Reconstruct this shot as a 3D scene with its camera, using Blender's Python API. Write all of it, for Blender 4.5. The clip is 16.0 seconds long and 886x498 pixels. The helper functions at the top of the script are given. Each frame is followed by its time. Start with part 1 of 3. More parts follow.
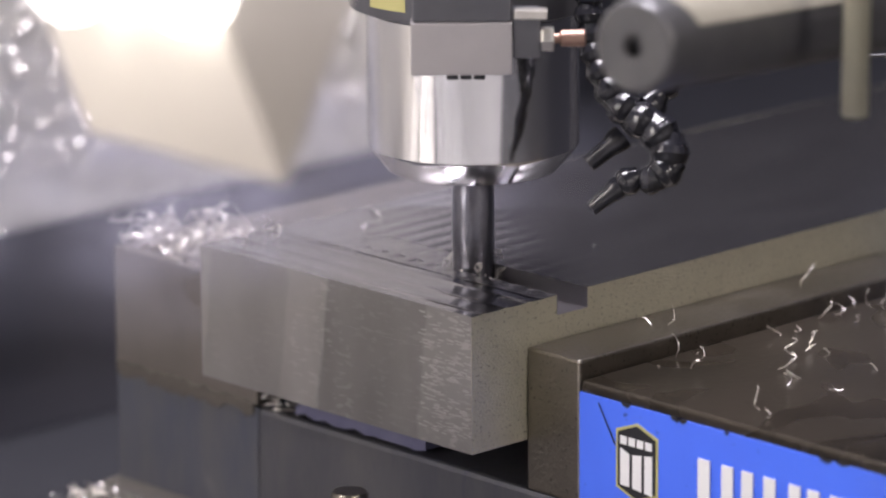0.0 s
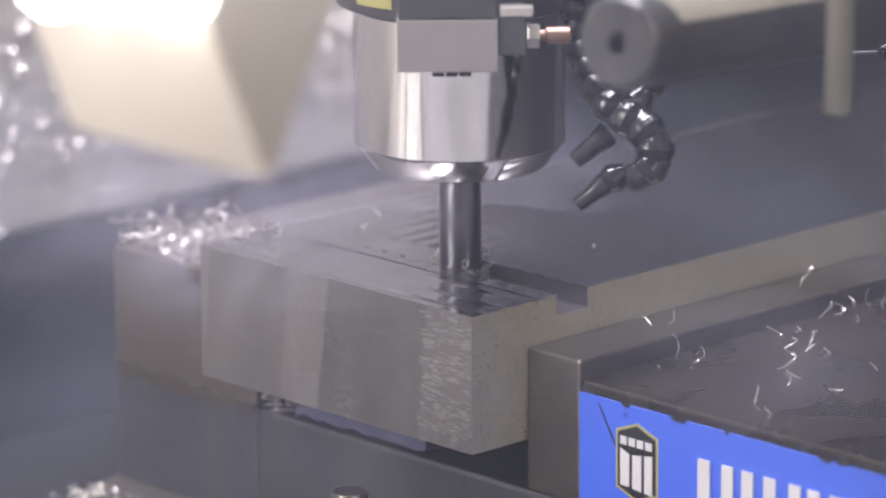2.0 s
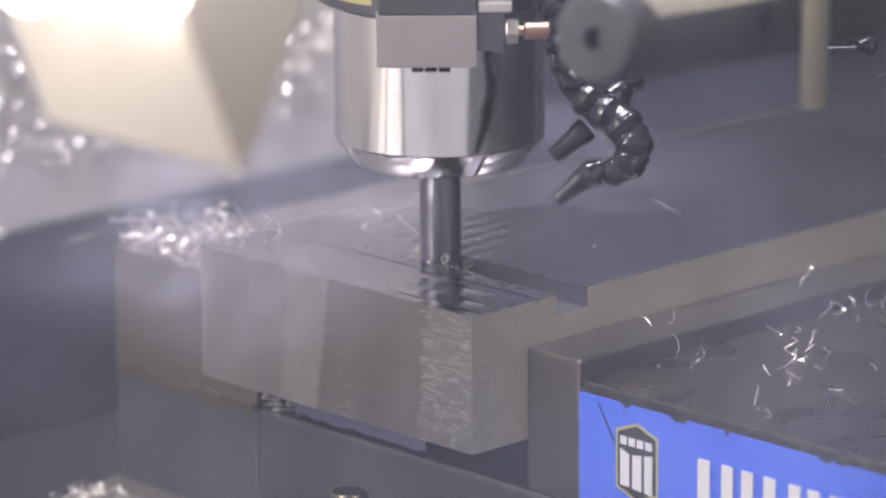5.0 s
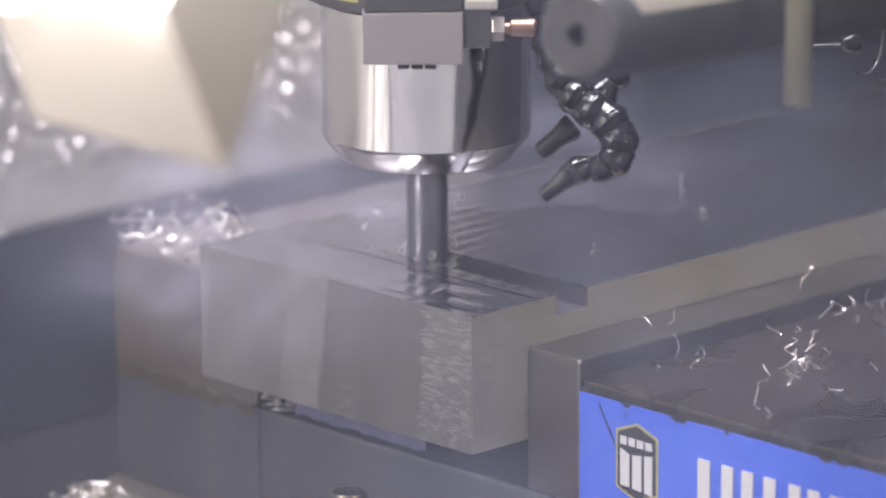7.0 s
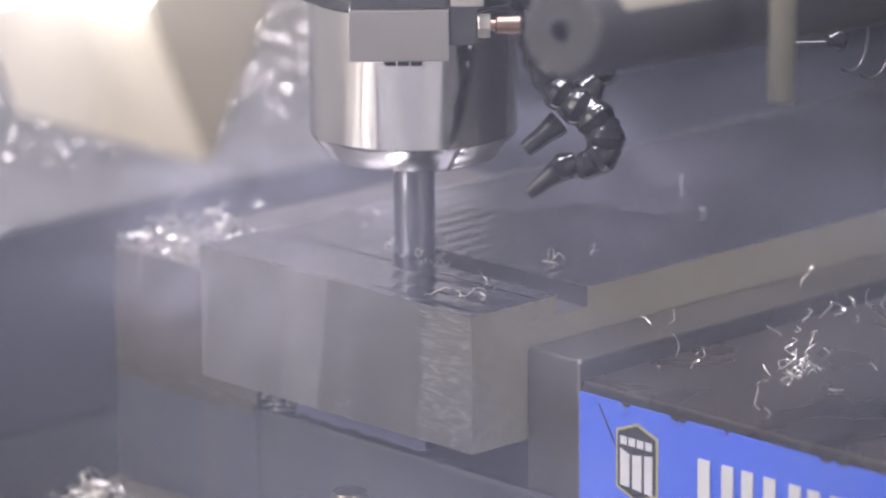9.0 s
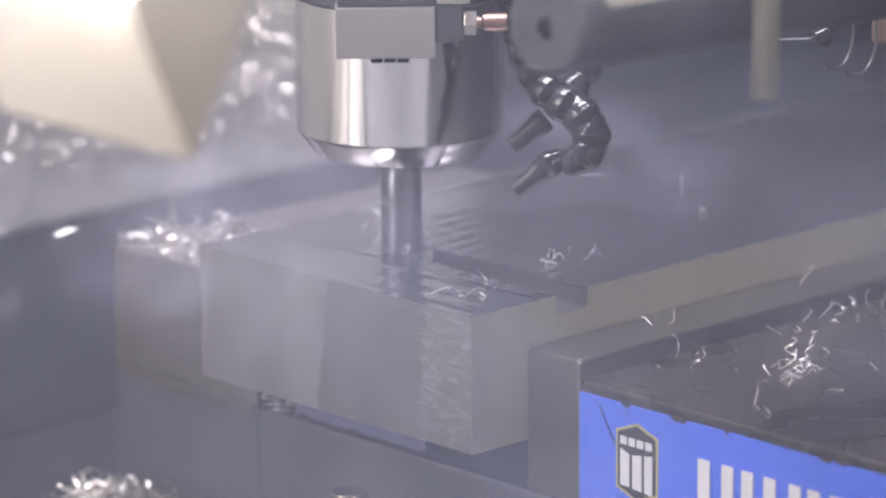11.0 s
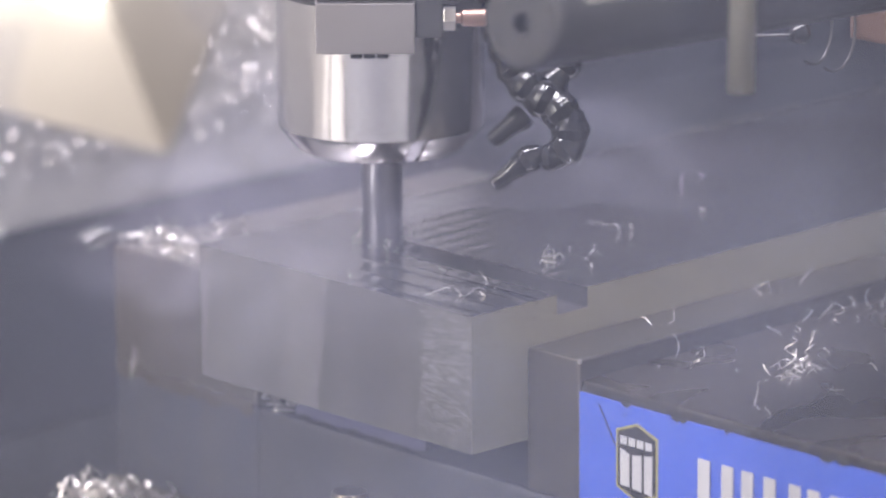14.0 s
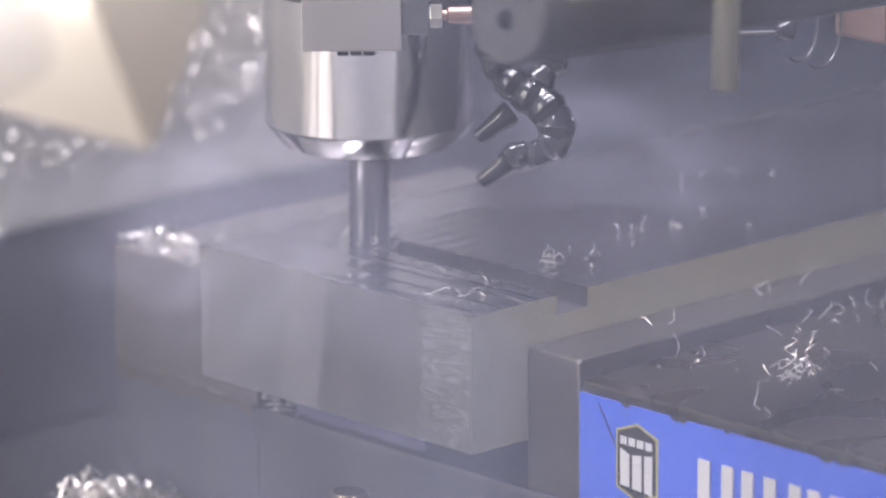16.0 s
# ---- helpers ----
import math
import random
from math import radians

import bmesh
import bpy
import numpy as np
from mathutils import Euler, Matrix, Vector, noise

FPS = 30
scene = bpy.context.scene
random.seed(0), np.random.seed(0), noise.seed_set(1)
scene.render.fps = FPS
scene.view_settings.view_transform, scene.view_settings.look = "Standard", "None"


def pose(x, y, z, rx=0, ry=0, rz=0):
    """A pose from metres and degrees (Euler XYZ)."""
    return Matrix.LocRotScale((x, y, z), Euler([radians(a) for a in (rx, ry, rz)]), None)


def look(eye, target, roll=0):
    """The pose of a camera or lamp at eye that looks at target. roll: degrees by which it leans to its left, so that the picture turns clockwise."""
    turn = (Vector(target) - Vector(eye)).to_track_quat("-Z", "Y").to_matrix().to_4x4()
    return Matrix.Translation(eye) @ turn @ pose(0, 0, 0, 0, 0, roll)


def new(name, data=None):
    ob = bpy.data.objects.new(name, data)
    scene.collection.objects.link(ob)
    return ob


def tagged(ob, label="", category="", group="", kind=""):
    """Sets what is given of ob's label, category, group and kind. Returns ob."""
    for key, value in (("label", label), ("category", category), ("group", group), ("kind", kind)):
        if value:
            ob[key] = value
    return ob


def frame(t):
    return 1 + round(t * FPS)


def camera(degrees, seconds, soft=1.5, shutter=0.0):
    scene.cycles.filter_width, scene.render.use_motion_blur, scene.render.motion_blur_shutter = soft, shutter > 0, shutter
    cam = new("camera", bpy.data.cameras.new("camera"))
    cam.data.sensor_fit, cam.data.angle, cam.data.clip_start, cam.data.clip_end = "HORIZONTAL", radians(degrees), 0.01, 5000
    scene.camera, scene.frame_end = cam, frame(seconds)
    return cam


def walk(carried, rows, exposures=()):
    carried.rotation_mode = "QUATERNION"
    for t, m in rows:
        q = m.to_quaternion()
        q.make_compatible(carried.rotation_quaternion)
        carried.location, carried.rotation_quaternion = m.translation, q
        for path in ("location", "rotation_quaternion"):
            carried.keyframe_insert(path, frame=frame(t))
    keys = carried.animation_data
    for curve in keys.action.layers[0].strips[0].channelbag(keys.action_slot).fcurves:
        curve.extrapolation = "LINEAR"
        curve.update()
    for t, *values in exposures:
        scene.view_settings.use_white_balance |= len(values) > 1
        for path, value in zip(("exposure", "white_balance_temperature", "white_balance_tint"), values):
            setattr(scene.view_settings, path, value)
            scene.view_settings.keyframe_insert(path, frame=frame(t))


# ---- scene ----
# ---- camera: a long lens on a stand, at rest ----
cam = camera(10.618, 16.0, soft=2.2, shutter=0.7)
cam.data.dof.use_dof = True
cam.data.dof.focus_distance = 1.385
cam.data.dof.aperture_fstop = 9.5
cam.data.dof.aperture_blades = 0
EYE = (-0.91486, -0.95208, 0.49023)
AIM = (0.01854, 0.03122, 0.14111)
walk(cam, [(0.0, look(EYE, AIM, -0.4)), (16.0, look(EYE, AIM, -0.4))])
scene.view_settings.exposure = 0.66

# ---- light ----
world = bpy.data.worlds.new("world")
scene.world = world
world.use_nodes = True
world.node_tree.nodes["Background"].inputs[0].default_value = (0.62, 0.64, 0.75, 1)
world.node_tree.nodes["Background"].inputs[1].default_value = 0.10


def area_lamp(name, eye, target, w, h, watts, colour):
    data = bpy.data.lights.new(name, "AREA")
    data.shape, data.size, data.size_y, data.energy, data.color = "RECTANGLE", w, h, watts, colour
    ob = new(name, data)
    ob.matrix_world = look(eye, target)
    return ob


# added lamps out of view; the tall ones also streak the collar's reflection
area_lamp("unseen_lamp_left", (-1.2, 0.22, 0.75), (0.0, 0.08, 0.13), 0.16, 0.9, 7.5, (1.0, 0.93, 0.88))
area_lamp("unseen_lamp_front", (-0.05, -1.35, 0.95), (0.05, 0.0, 0.12), 0.16, 0.8, 4.0, (1.0, 0.91, 0.84))
area_lamp("unseen_lamp_above", (0.1, 0.1, 1.38), (0.1, 0.15, 0.0), 1.0, 0.25, 22.0, (0.95, 0.90, 0.99))


# ---- materials ----
def material(name, base, rough=0.5, metal=0.0, second=None, scale=30.0, mix=0.5, bump=0.0, bump_scale=200.0,
             stretch=(1, 1, 1), rough_var=0.0, emit=None, strength=0.0, coat=0.0, fine=None):
    m = bpy.data.materials.new(name)
    m.use_nodes = True
    nt = m.node_tree
    b = nt.nodes["Principled BSDF"]
    b.inputs["Base Color"].default_value = (*base, 1)
    b.inputs["Roughness"].default_value = rough
    b.inputs["Metallic"].default_value = metal
    if coat:
        b.inputs["Coat Weight"].default_value = coat
        b.inputs["Coat Roughness"].default_value = 0.12
    tc = nt.nodes.new("ShaderNodeTexCoord")
    mp = nt.nodes.new("ShaderNodeMapping")
    mp.inputs["Scale"].default_value = stretch
    nt.links.new(tc.outputs["Object"], mp.inputs["Vector"])
    if second:
        n = nt.nodes.new("ShaderNodeTexNoise")
        n.inputs["Scale"].default_value = scale
        n.inputs["Detail"].default_value = 6
        n.inputs["Roughness"].default_value = 0.62
        nt.links.new(mp.outputs[0], n.inputs["Vector"])
        r = nt.nodes.new("ShaderNodeValToRGB")
        r.color_ramp.elements[0].position, r.color_ramp.elements[1].position = 0.5 - mix / 2.2, 0.5 + mix / 2.2
        r.color_ramp.elements[0].color, r.color_ramp.elements[1].color = (*base, 1), (*second, 1)
        nt.links.new(n.outputs[0], r.inputs[0])
        colour = r.outputs[0]
        if fine:
            n3 = nt.nodes.new("ShaderNodeTexNoise")
            n3.inputs["Scale"].default_value = fine[1]
            n3.inputs["Detail"].default_value = 3
            nt.links.new(mp.outputs[0], n3.inputs["Vector"])
            r3 = nt.nodes.new("ShaderNodeValToRGB")
            r3.color_ramp.elements[0].position, r3.color_ramp.elements[1].position = fine[2], fine[2] + 0.08
            nt.links.new(n3.outputs[0], r3.inputs[0])
            mx = nt.nodes.new("ShaderNodeMix")
            mx.data_type = "RGBA"
            nt.links.new(r3.outputs[0], mx.inputs[0])
            nt.links.new(colour, mx.inputs[6])
            mx.inputs[7].default_value = (*fine[0], 1)
            colour = mx.outputs[2]
        nt.links.new(colour, b.inputs["Base Color"])
        if rough_var:
            mr = nt.nodes.new("ShaderNodeMapRange")
            mr.inputs[3].default_value, mr.inputs[4].default_value = max(rough - rough_var, 0.02), rough + rough_var
            nt.links.new(n.outputs[0], mr.inputs[0])
            nt.links.new(mr.outputs[0], b.inputs["Roughness"])
    if bump:
        n2 = nt.nodes.new("ShaderNodeTexNoise")
        n2.inputs["Scale"].default_value = bump_scale
        n2.inputs["Detail"].default_value = 5
        nt.links.new(mp.outputs[0], n2.inputs["Vector"])
        bp = nt.nodes.new("ShaderNodeBump")
        bp.inputs["Strength"].default_value = bump
        bp.inputs["Distance"].default_value = 0.0006
        nt.links.new(n2.outputs[0], bp.inputs["Height"])
        nt.links.new(bp.outputs[0], b.inputs["Normal"])
    if emit:
        b.inputs["Emission Color"].default_value = (*emit, 1)
        b.inputs["Emission Strength"].default_value = strength
    return m


STEEL_TOP = material("rippled_milled_steel", (0.36, 0.35, 0.36), 0.26, 1.0, (0.41, 0.40, 0.41), 60, 0.9, 0.0, 300, (0.5, 1, 1), 0.03)
STEEL_FRESH = material("fresh_milled_steel", (0.33, 0.32, 0.33), 0.15, 1.0, (0.40, 0.39, 0.40), 70, 0.9, 0.0, 300, (1, 0.08, 1), 0.03)
STEEL_SLOT = material("fresh_cut_slot_steel", (0.30, 0.29, 0.32), 0.34, 1.0, (0.36, 0.35, 0.38), 120, 0.7, 0.0, 500, (1, 0.2, 1), 0.08)
STEEL_END = material("ground_steel_end", (0.37, 0.355, 0.345), 0.38, 1.0, (0.45, 0.435, 0.425), 60, 0.6, 0.18, 500, (1, 1, 0.5), 0.10)
STEEL_SIDE = material("sawn_steel_side", (0.53, 0.51, 0.405), 0.5, 1.0, (0.67, 0.645, 0.525), 150, 0.7, 1.0, 1300, (1, 1, 1), 0.1, fine=((0.36, 0.34, 0.27), 950, 0.59))
JAW_STEEL = material("dark_oiled_steel", (0.185, 0.165, 0.14), 0.32, 1.0, (0.26, 0.235, 0.205), 50, 0.7, 0.35, 700, (1, 1, 1), 0.1, fine=((0.10, 0.09, 0.076), 760, 0.62))
CAST = material("cast_iron", (0.080, 0.085, 0.115), 0.42, 0.6, (0.165, 0.160, 0.165), 55, 0.7, 0.35, 600, (1, 1, 0.3), 0.12, fine=((0.05, 0.055, 0.11), 90, 0.62))
OILY = material("oily_cast_top", (0.032, 0.026, 0.019), 0.24, 0.5, (0.058, 0.047, 0.036), 35, 0.6, 0.10, 500, (1, 1, 1), 0.1, fine=((0.10, 0.085, 0.07), 420, 0.68))
CHROME = material("polished_chrome", (0.74, 0.73, 0.74), 0.12, 1.0, (0.68, 0.67, 0.68), 90, 0.6, 0.03, 300, (1, 1, 0.1), 0.03)
CARBIDE = material("carbide", (0.15, 0.15, 0.18), 0.3, 1.0, (0.2, 0.2, 0.23), 300, 0.6, 0.05, 900)
DARK = material("dark_painted_metal", (0.085, 0.085, 0.098), 0.42, 0.3, (0.12, 0.12, 0.135), 60, 0.6, 0.15, 500)
BLACK_PLASTIC = material("wet_black_plastic", (0.009, 0.009, 0.013), 0.15, 0.0, (0.028, 0.028, 0.034), 160, 0.6, 0.12, 500)
GREY_PIPE = material("grey_painted_pipe", (0.075, 0.074, 0.08), 0.36, 0.4, (0.11, 0.108, 0.112), 60, 0.6, 0.15, 400)
TUBE = material("yellowed_clear_plastic_tube", (0.34, 0.33, 0.26), 0.28, 0.0, (0.42, 0.40, 0.31), 120, 0.6, 0.1, 400)
TUBE.node_tree.nodes["Principled BSDF"].inputs["Transmission Weight"].default_value = 0.55
WATER = material("clear_coolant_drop", (0.85, 0.87, 0.9), 0.03)
WATER.node_tree.nodes["Principled BSDF"].inputs["Transmission Weight"].default_value = 1.0
WATER.node_tree.nodes["Principled BSDF"].inputs["IOR"].default_value = 1.33
COPPER = material("dull_copper", (0.38, 0.25, 0.20), 0.45, 1.0, (0.30, 0.20, 0.165), 200, 0.6, 0.1, 500)
NICKEL = material("nickel", (0.82, 0.79, 0.74), 0.38, 1.0, (0.66, 0.63, 0.59), 200, 0.6, 0.1, 500)
WHITE_PAINT = material("pale_painted_metal", (0.51, 0.475, 0.425), 0.5, 0.0, (0.57, 0.535, 0.485), 12, 0.7, 0.1, 300)
WALL_PAINT = material("wet_grey_white_panel", (0.64, 0.62, 0.585), 0.35, 0.0, (0.78, 0.76, 0.72), 9, 0.8, 0.15, 60)
REFLECTOR_GREY = material("grey_reflector_plate", (0.34, 0.34, 0.35), 0.4, 0.0, (0.5, 0.5, 0.5), 7, 0.7, 0.1, 60)
DARK_WALL = material("dark_enclosure_panel", (0.016, 0.017, 0.024), 0.5, 0.0, (0.028, 0.028, 0.038), 5, 0.8, 0.1, 100)
FLOOR_FILLER = material("dark_grey_filler", (0.10, 0.10, 0.122), 0.5, 0.0, (0.15, 0.147, 0.172), 8, 0.8, 0.1, 100)
TABLE = material("dark_wet_table", (0.015, 0.016, 0.021), 0.60, 0.05, (0.026, 0.026, 0.033), 14, 0.8, 0.2, 200)
BLUE = material("blue_enamel", (0.075, 0.165, 0.90), 0.4, 0.0, (0.065, 0.175, 0.95), 25, 0.7, 0.12, 500, fine=((0.025, 0.06, 0.42), 330, 0.68))
WHITE_MARK = material("white_print", (0.8, 0.8, 0.82), 0.5, 0.0, (0.74, 0.74, 0.78), 80, 0.6)
BLACK_MARK = material("black_print", (0.012, 0.012, 0.018), 0.45, 0.0, (0.02, 0.02, 0.025), 80, 0.6)
YELLOW_MARK = material("yellow_print", (0.46, 0.43, 0.17), 0.45, 0.0, (0.52, 0.48, 0.21), 80, 0.6)
CHIP = material("bright_steel_chip", (0.86, 0.84, 0.81), 0.33, 1.0, (0.74, 0.71, 0.67), 500, 0.7)
LAMP_GLASS = material("lit_lamp_lens", (0.9, 0.9, 0.88), 0.4, emit=(1.0, 0.96, 0.92), strength=6.0)


def end_face_reflections(m, zones, dash_zones):
    """Zones of the end face along y, each toned to paint in a reflection patch, and short bright level flecks in some
    of them as highlights.
    """
    nt = m.node_tree
    b = nt.nodes["Principled BSDF"]
    tc = nt.nodes.new("ShaderNodeTexCoord")
    sep = nt.nodes.new("ShaderNodeSeparateXYZ")
    nt.links.new(tc.outputs["Object"], sep.inputs[0])

    def maths(op, a, c):
        n = nt.nodes.new("ShaderNodeMath")
        n.operation = op
        for k, v in enumerate((a, c)):
            if isinstance(v, float):
                n.inputs[k].default_value = v
            else:
                nt.links.new(v, n.inputs[k])
        return n.outputs[0]

    def texture(scale, size, detail):
        mp = nt.nodes.new("ShaderNodeMapping")
        mp.inputs["Scale"].default_value = scale
        nt.links.new(tc.outputs["Object"], mp.inputs["Vector"])
        n = nt.nodes.new("ShaderNodeTexNoise")
        n.inputs["Scale"].default_value, n.inputs["Detail"].default_value = size, detail
        nt.links.new(mp.outputs[0], n.inputs["Vector"])
        return n.outputs[0]

    def along_y(steps, key):
        ramp = nt.nodes.new("ShaderNodeValToRGB")
        el = ramp.color_ramp.elements
        el[0].position, el[1].position = 0.0, 1.0
        el[0].color, el[1].color = (steps[0][1],) * 3 + (1,), (steps[-1][1],) * 3 + (1,)
        for (y0, v0), (y1, v1) in zip(steps, steps[1:]):
            for p, v in ((y1 / 0.12 - 0.006, v0), (y1 / 0.12 + 0.006, v1)):
                e = el.new(min(p, 0.999))
                e.color = (v, v, v, 1)
        nt.links.new(key, ramp.inputs[0])
        return ramp.outputs[0]

    # the borders lean a little and waver
    lean = maths("MULTIPLY", maths("SUBTRACT", sep.outputs[2], 0.11), 0.14)
    waver = maths("MULTIPLY", maths("SUBTRACT", texture((1, 1, 0.4), 160, 4), 0.5), 0.006)
    key = maths("DIVIDE", maths("ADD", maths("ADD", sep.outputs[1], lean), waver), 0.12)
    tone = along_y(zones, key)
    old = b.inputs["Base Color"].links[0].from_socket
    mul = nt.nodes.new("ShaderNodeMix")
    mul.data_type, mul.blend_type = "RGBA", "MULTIPLY"
    mul.inputs[0].default_value = 1.0
    nt.links.new(old, mul.inputs[6])
    nt.links.new(tone, mul.inputs[7])
    cut = nt.nodes.new("ShaderNodeMapRange")
    cut.inputs[1].default_value, cut.inputs[2].default_value = 0.55, 0.63
    nt.links.new(texture((1, 200, 700), 1.0, 1), cut.inputs[0])
    grain = nt.nodes.new("ShaderNodeMapRange")
    grain.inputs[1].default_value, grain.inputs[2].default_value = 0.35, 0.6
    nt.links.new(texture((1, 90, 70), 1.0, 2), grain.inputs[0])
    amount = maths("MULTIPLY", maths("MULTIPLY", cut.outputs[0], grain.outputs[0]), along_y(dash_zones, key))
    mx = nt.nodes.new("ShaderNodeMix")
    mx.data_type = "RGBA"
    nt.links.new(amount, mx.inputs[0])
    nt.links.new(mul.outputs[2], mx.inputs[6])
    mx.inputs[7].default_value = (0.80, 0.79, 0.78, 1)
    nt.links.new(mx.outputs[2], b.inputs["Base Color"])


# reflection patches painted into the base colour, zone by zone
end_face_reflections(STEEL_END, ((0.0, 0.96), (0.0213, 0.80), (0.064, 1.12), (0.081, 0.98), (0.1165, 1.15)), ((0.0, 0.35), (0.0213, 0.08), (0.050, 0.16), (0.064, 0.18), (0.078, 0.05)))


def add_film(m, scale, cut, dry, wet):
    """Pools of coolant with a clear edge: glossier than the rest."""
    nt = m.node_tree
    b = nt.nodes["Principled BSDF"]
    tc = nt.nodes.new("ShaderNodeTexCoord")
    n = nt.nodes.new("ShaderNodeTexNoise")
    n.inputs["Scale"].default_value, n.inputs["Detail"].default_value, n.inputs["Distortion"].default_value = scale, 2, 0.8
    nt.links.new(tc.outputs["Object"], n.inputs["Vector"])
    mr = nt.nodes.new("ShaderNodeMapRange")
    mr.inputs[1].default_value, mr.inputs[2].default_value, mr.inputs[3].default_value, mr.inputs[4].default_value = cut, cut + 0.04, dry, wet
    nt.links.new(n.outputs[0], mr.inputs[0])
    nt.links.new(mr.outputs[0], b.inputs["Roughness"])


add_film(OILY, 24.0, 0.53, 0.30, 0.17)


# ---- mesh helpers ----
def part(name, bm, mat, parent, label=""):
    me = bpy.data.meshes.new(name)
    bmesh.ops.recalc_face_normals(bm, faces=bm.faces)
    bm.to_mesh(me)
    bm.free()
    me.materials.append(mat)
    ob = new(name, me)
    if parent is not None:
        ob.parent = parent
    if label:
        ob["label"] = label
    return ob


def smooth(ob, angle=35):
    for f in ob.data.polygons:
        f.use_smooth = True
    ob.data.set_sharp_from_angle(angle=radians(angle))
    return ob


def thing(name, m, label, category, group="", kind=""):
    ob = new(name)
    ob.matrix_world = m
    ob.empty_display_size = 0.02
    return tagged(ob, label, category, group, kind)


def box(bm, x0, x1, y0, y1, z0, z1, bevel=0.0, segs=2):
    made = bmesh.ops.create_cube(bm, size=1.0, matrix=Matrix.LocRotScale(((x0 + x1) / 2, (y0 + y1) / 2, (z0 + z1) / 2), None, (x1 - x0, y1 - y0, z1 - z0)))
    if bevel:
        edges = {e for v in made["verts"] for e in v.link_edges}
        bmesh.ops.bevel(bm, geom=list(edges), offset=bevel, segments=segs, affect="EDGES", profile=0.6)
    return bm


def lathe(bm, profile, steps=64, m=None):
    """Turn (radius, height) pairs round the z axis."""
    m = m or Matrix()
    rings = []
    for r, z in profile:
        if r < 1e-7:
            rings.append([bm.verts.new(m @ Vector((0, 0, z)))])
        else:
            rings.append([bm.verts.new(m @ Vector((r * math.cos(2 * math.pi * k / steps), r * math.sin(2 * math.pi * k / steps), z))) for k in range(steps)])
    for a, b in zip(rings, rings[1:]):
        for k in range(steps):
            j = (k + 1) % steps
            if len(a) == 1 and len(b) > 1:
                bm.faces.new((a[0], b[k], b[j]))
            elif len(b) == 1 and len(a) > 1:
                bm.faces.new((a[k], a[j], b[0]))
            elif len(a) > 1:
                bm.faces.new((a[k], a[j], b[j], b[k]))
    return bm


def along(a, b):
    """A frame at a whose z axis points to b."""
    a, b = Vector(a), Vector(b)
    return Matrix.Translation(a) @ (b - a).to_track_quat("Z", "Y").to_matrix().to_4x4()


def extrude_poly(bm, pts, axis, lo, hi):
    """A prism over the outline pts, which lies across the given axis."""
    def v3(p, t):
        return (t, p[0], p[1]) if axis == "x" else (p[0], t, p[1]) if axis == "y" else (p[0], p[1], t)
    a = [bm.verts.new(v3(p, lo)) for p in pts]
    b = [bm.verts.new(v3(p, hi)) for p in pts]
    bm.faces.new(a)
    bm.faces.new(b)
    n = len(pts)
    for k in range(n):
        bm.faces.new((a[k], a[(k + 1) % n], b[(k + 1) % n], b[k]))
    return bm


# ---- setting ----
def structure(name, bm, mat, label):
    return tagged(part(name, bm, mat, None), label, name.split("_")[0], kind="structure")


structure("floor", box(bmesh.new(), -1.6, 1.6, -1.6, 1.6, -0.06, 0.0), TABLE, "dark wet machine table with coolant film")
# unseen plates added as reflectors; the gaps between them stripe the collar
for k, (y0, y1) in enumerate(((-1.5, -1.02), (-1.0, -0.86), (-0.80, -0.52), (-0.50, -0.44), (-0.40, -0.14), (-0.12, -0.06))):
    structure("apron_%d" % (k + 1), box(bmesh.new(), -1.56 + 0.02 * k, -0.14, y0, y1, 0.0, 0.010 + 0.004 * (k % 3), 0.003), REFLECTOR_GREY, "grey plate out of view before the vise, added for the collar to reflect")
# two paler unseen reflectors that brighten the collar's left side
for k, (y0, y1) in enumerate(((-0.02, 0.20), (0.23, 0.325))):
    structure("apron_%d" % (k + 7), box(bmesh.new(), -1.5, -0.42, y0, y1, 0.0, 0.010 + 0.004 * k, 0.003), WALL_PAINT, "light plate out of view beside the vise, added as a reflector")
structure("wall_back", box(bmesh.new(), -1.6, 0.316, 0.33, 0.37, 0.078, 1.42, 0.003), WALL_PAINT, "light grey machine enclosure panel spattered with chips")
# unseen light strip, added so the block's end face reflects something bright
structure("wall_foot", box(bmesh.new(), -1.6, 0.018, 0.333, 0.368, 0.0, 0.0778), WALL_PAINT, "light strip out of view below the panel, added to brighten the end face")
# added filler under the raised panel, toned to pass for the dark floor
structure("wall_skirt", box(bmesh.new(), 0.0185, 0.314, 0.345, 0.368, 0.0, 0.0778), FLOOR_FILLER, "dark grey filler below the light panel, standing in for the floor behind")
structure("wall_column", box(bmesh.new(), -1.6, 1.6, 0.585, 0.63, 0.0, 1.42, 0.004), DARK_WALL, "dark machine column cover behind the light panel")
# three unseen walls, light or dark to suit the reflections in the collar
structure("wall_right", box(bmesh.new(), 1.56, 1.6, -1.6, 0.59, 0.0, 1.42), DARK_WALL, "dark side wall out of view, added for the collar to reflect")
structure("wall_left", box(bmesh.new(), -1.6, -1.56, -1.6, 0.59, 0.0, 1.42), WALL_PAINT, "light side wall out of view, added for the collar to reflect")
structure("wall_front", box(bmesh.new(), -1.56, 1.56, -1.6, -1.56, 0.0, 1.42), WALL_PAINT, "light wall behind the camera, added for the collar to reflect")
structure("ceiling", box(bmesh.new(), -1.6, 1.6, -1.6, 0.63, 1.42, 1.46), DARK_WALL, "dark machine enclosure roof")

# ---- vise ----
XE = 0.0222          # end plane of the vise
vise = thing("machine_vise", pose(0, 0, 0), "steel milling vise with blue enamel badge gripping a steel block", "vise")
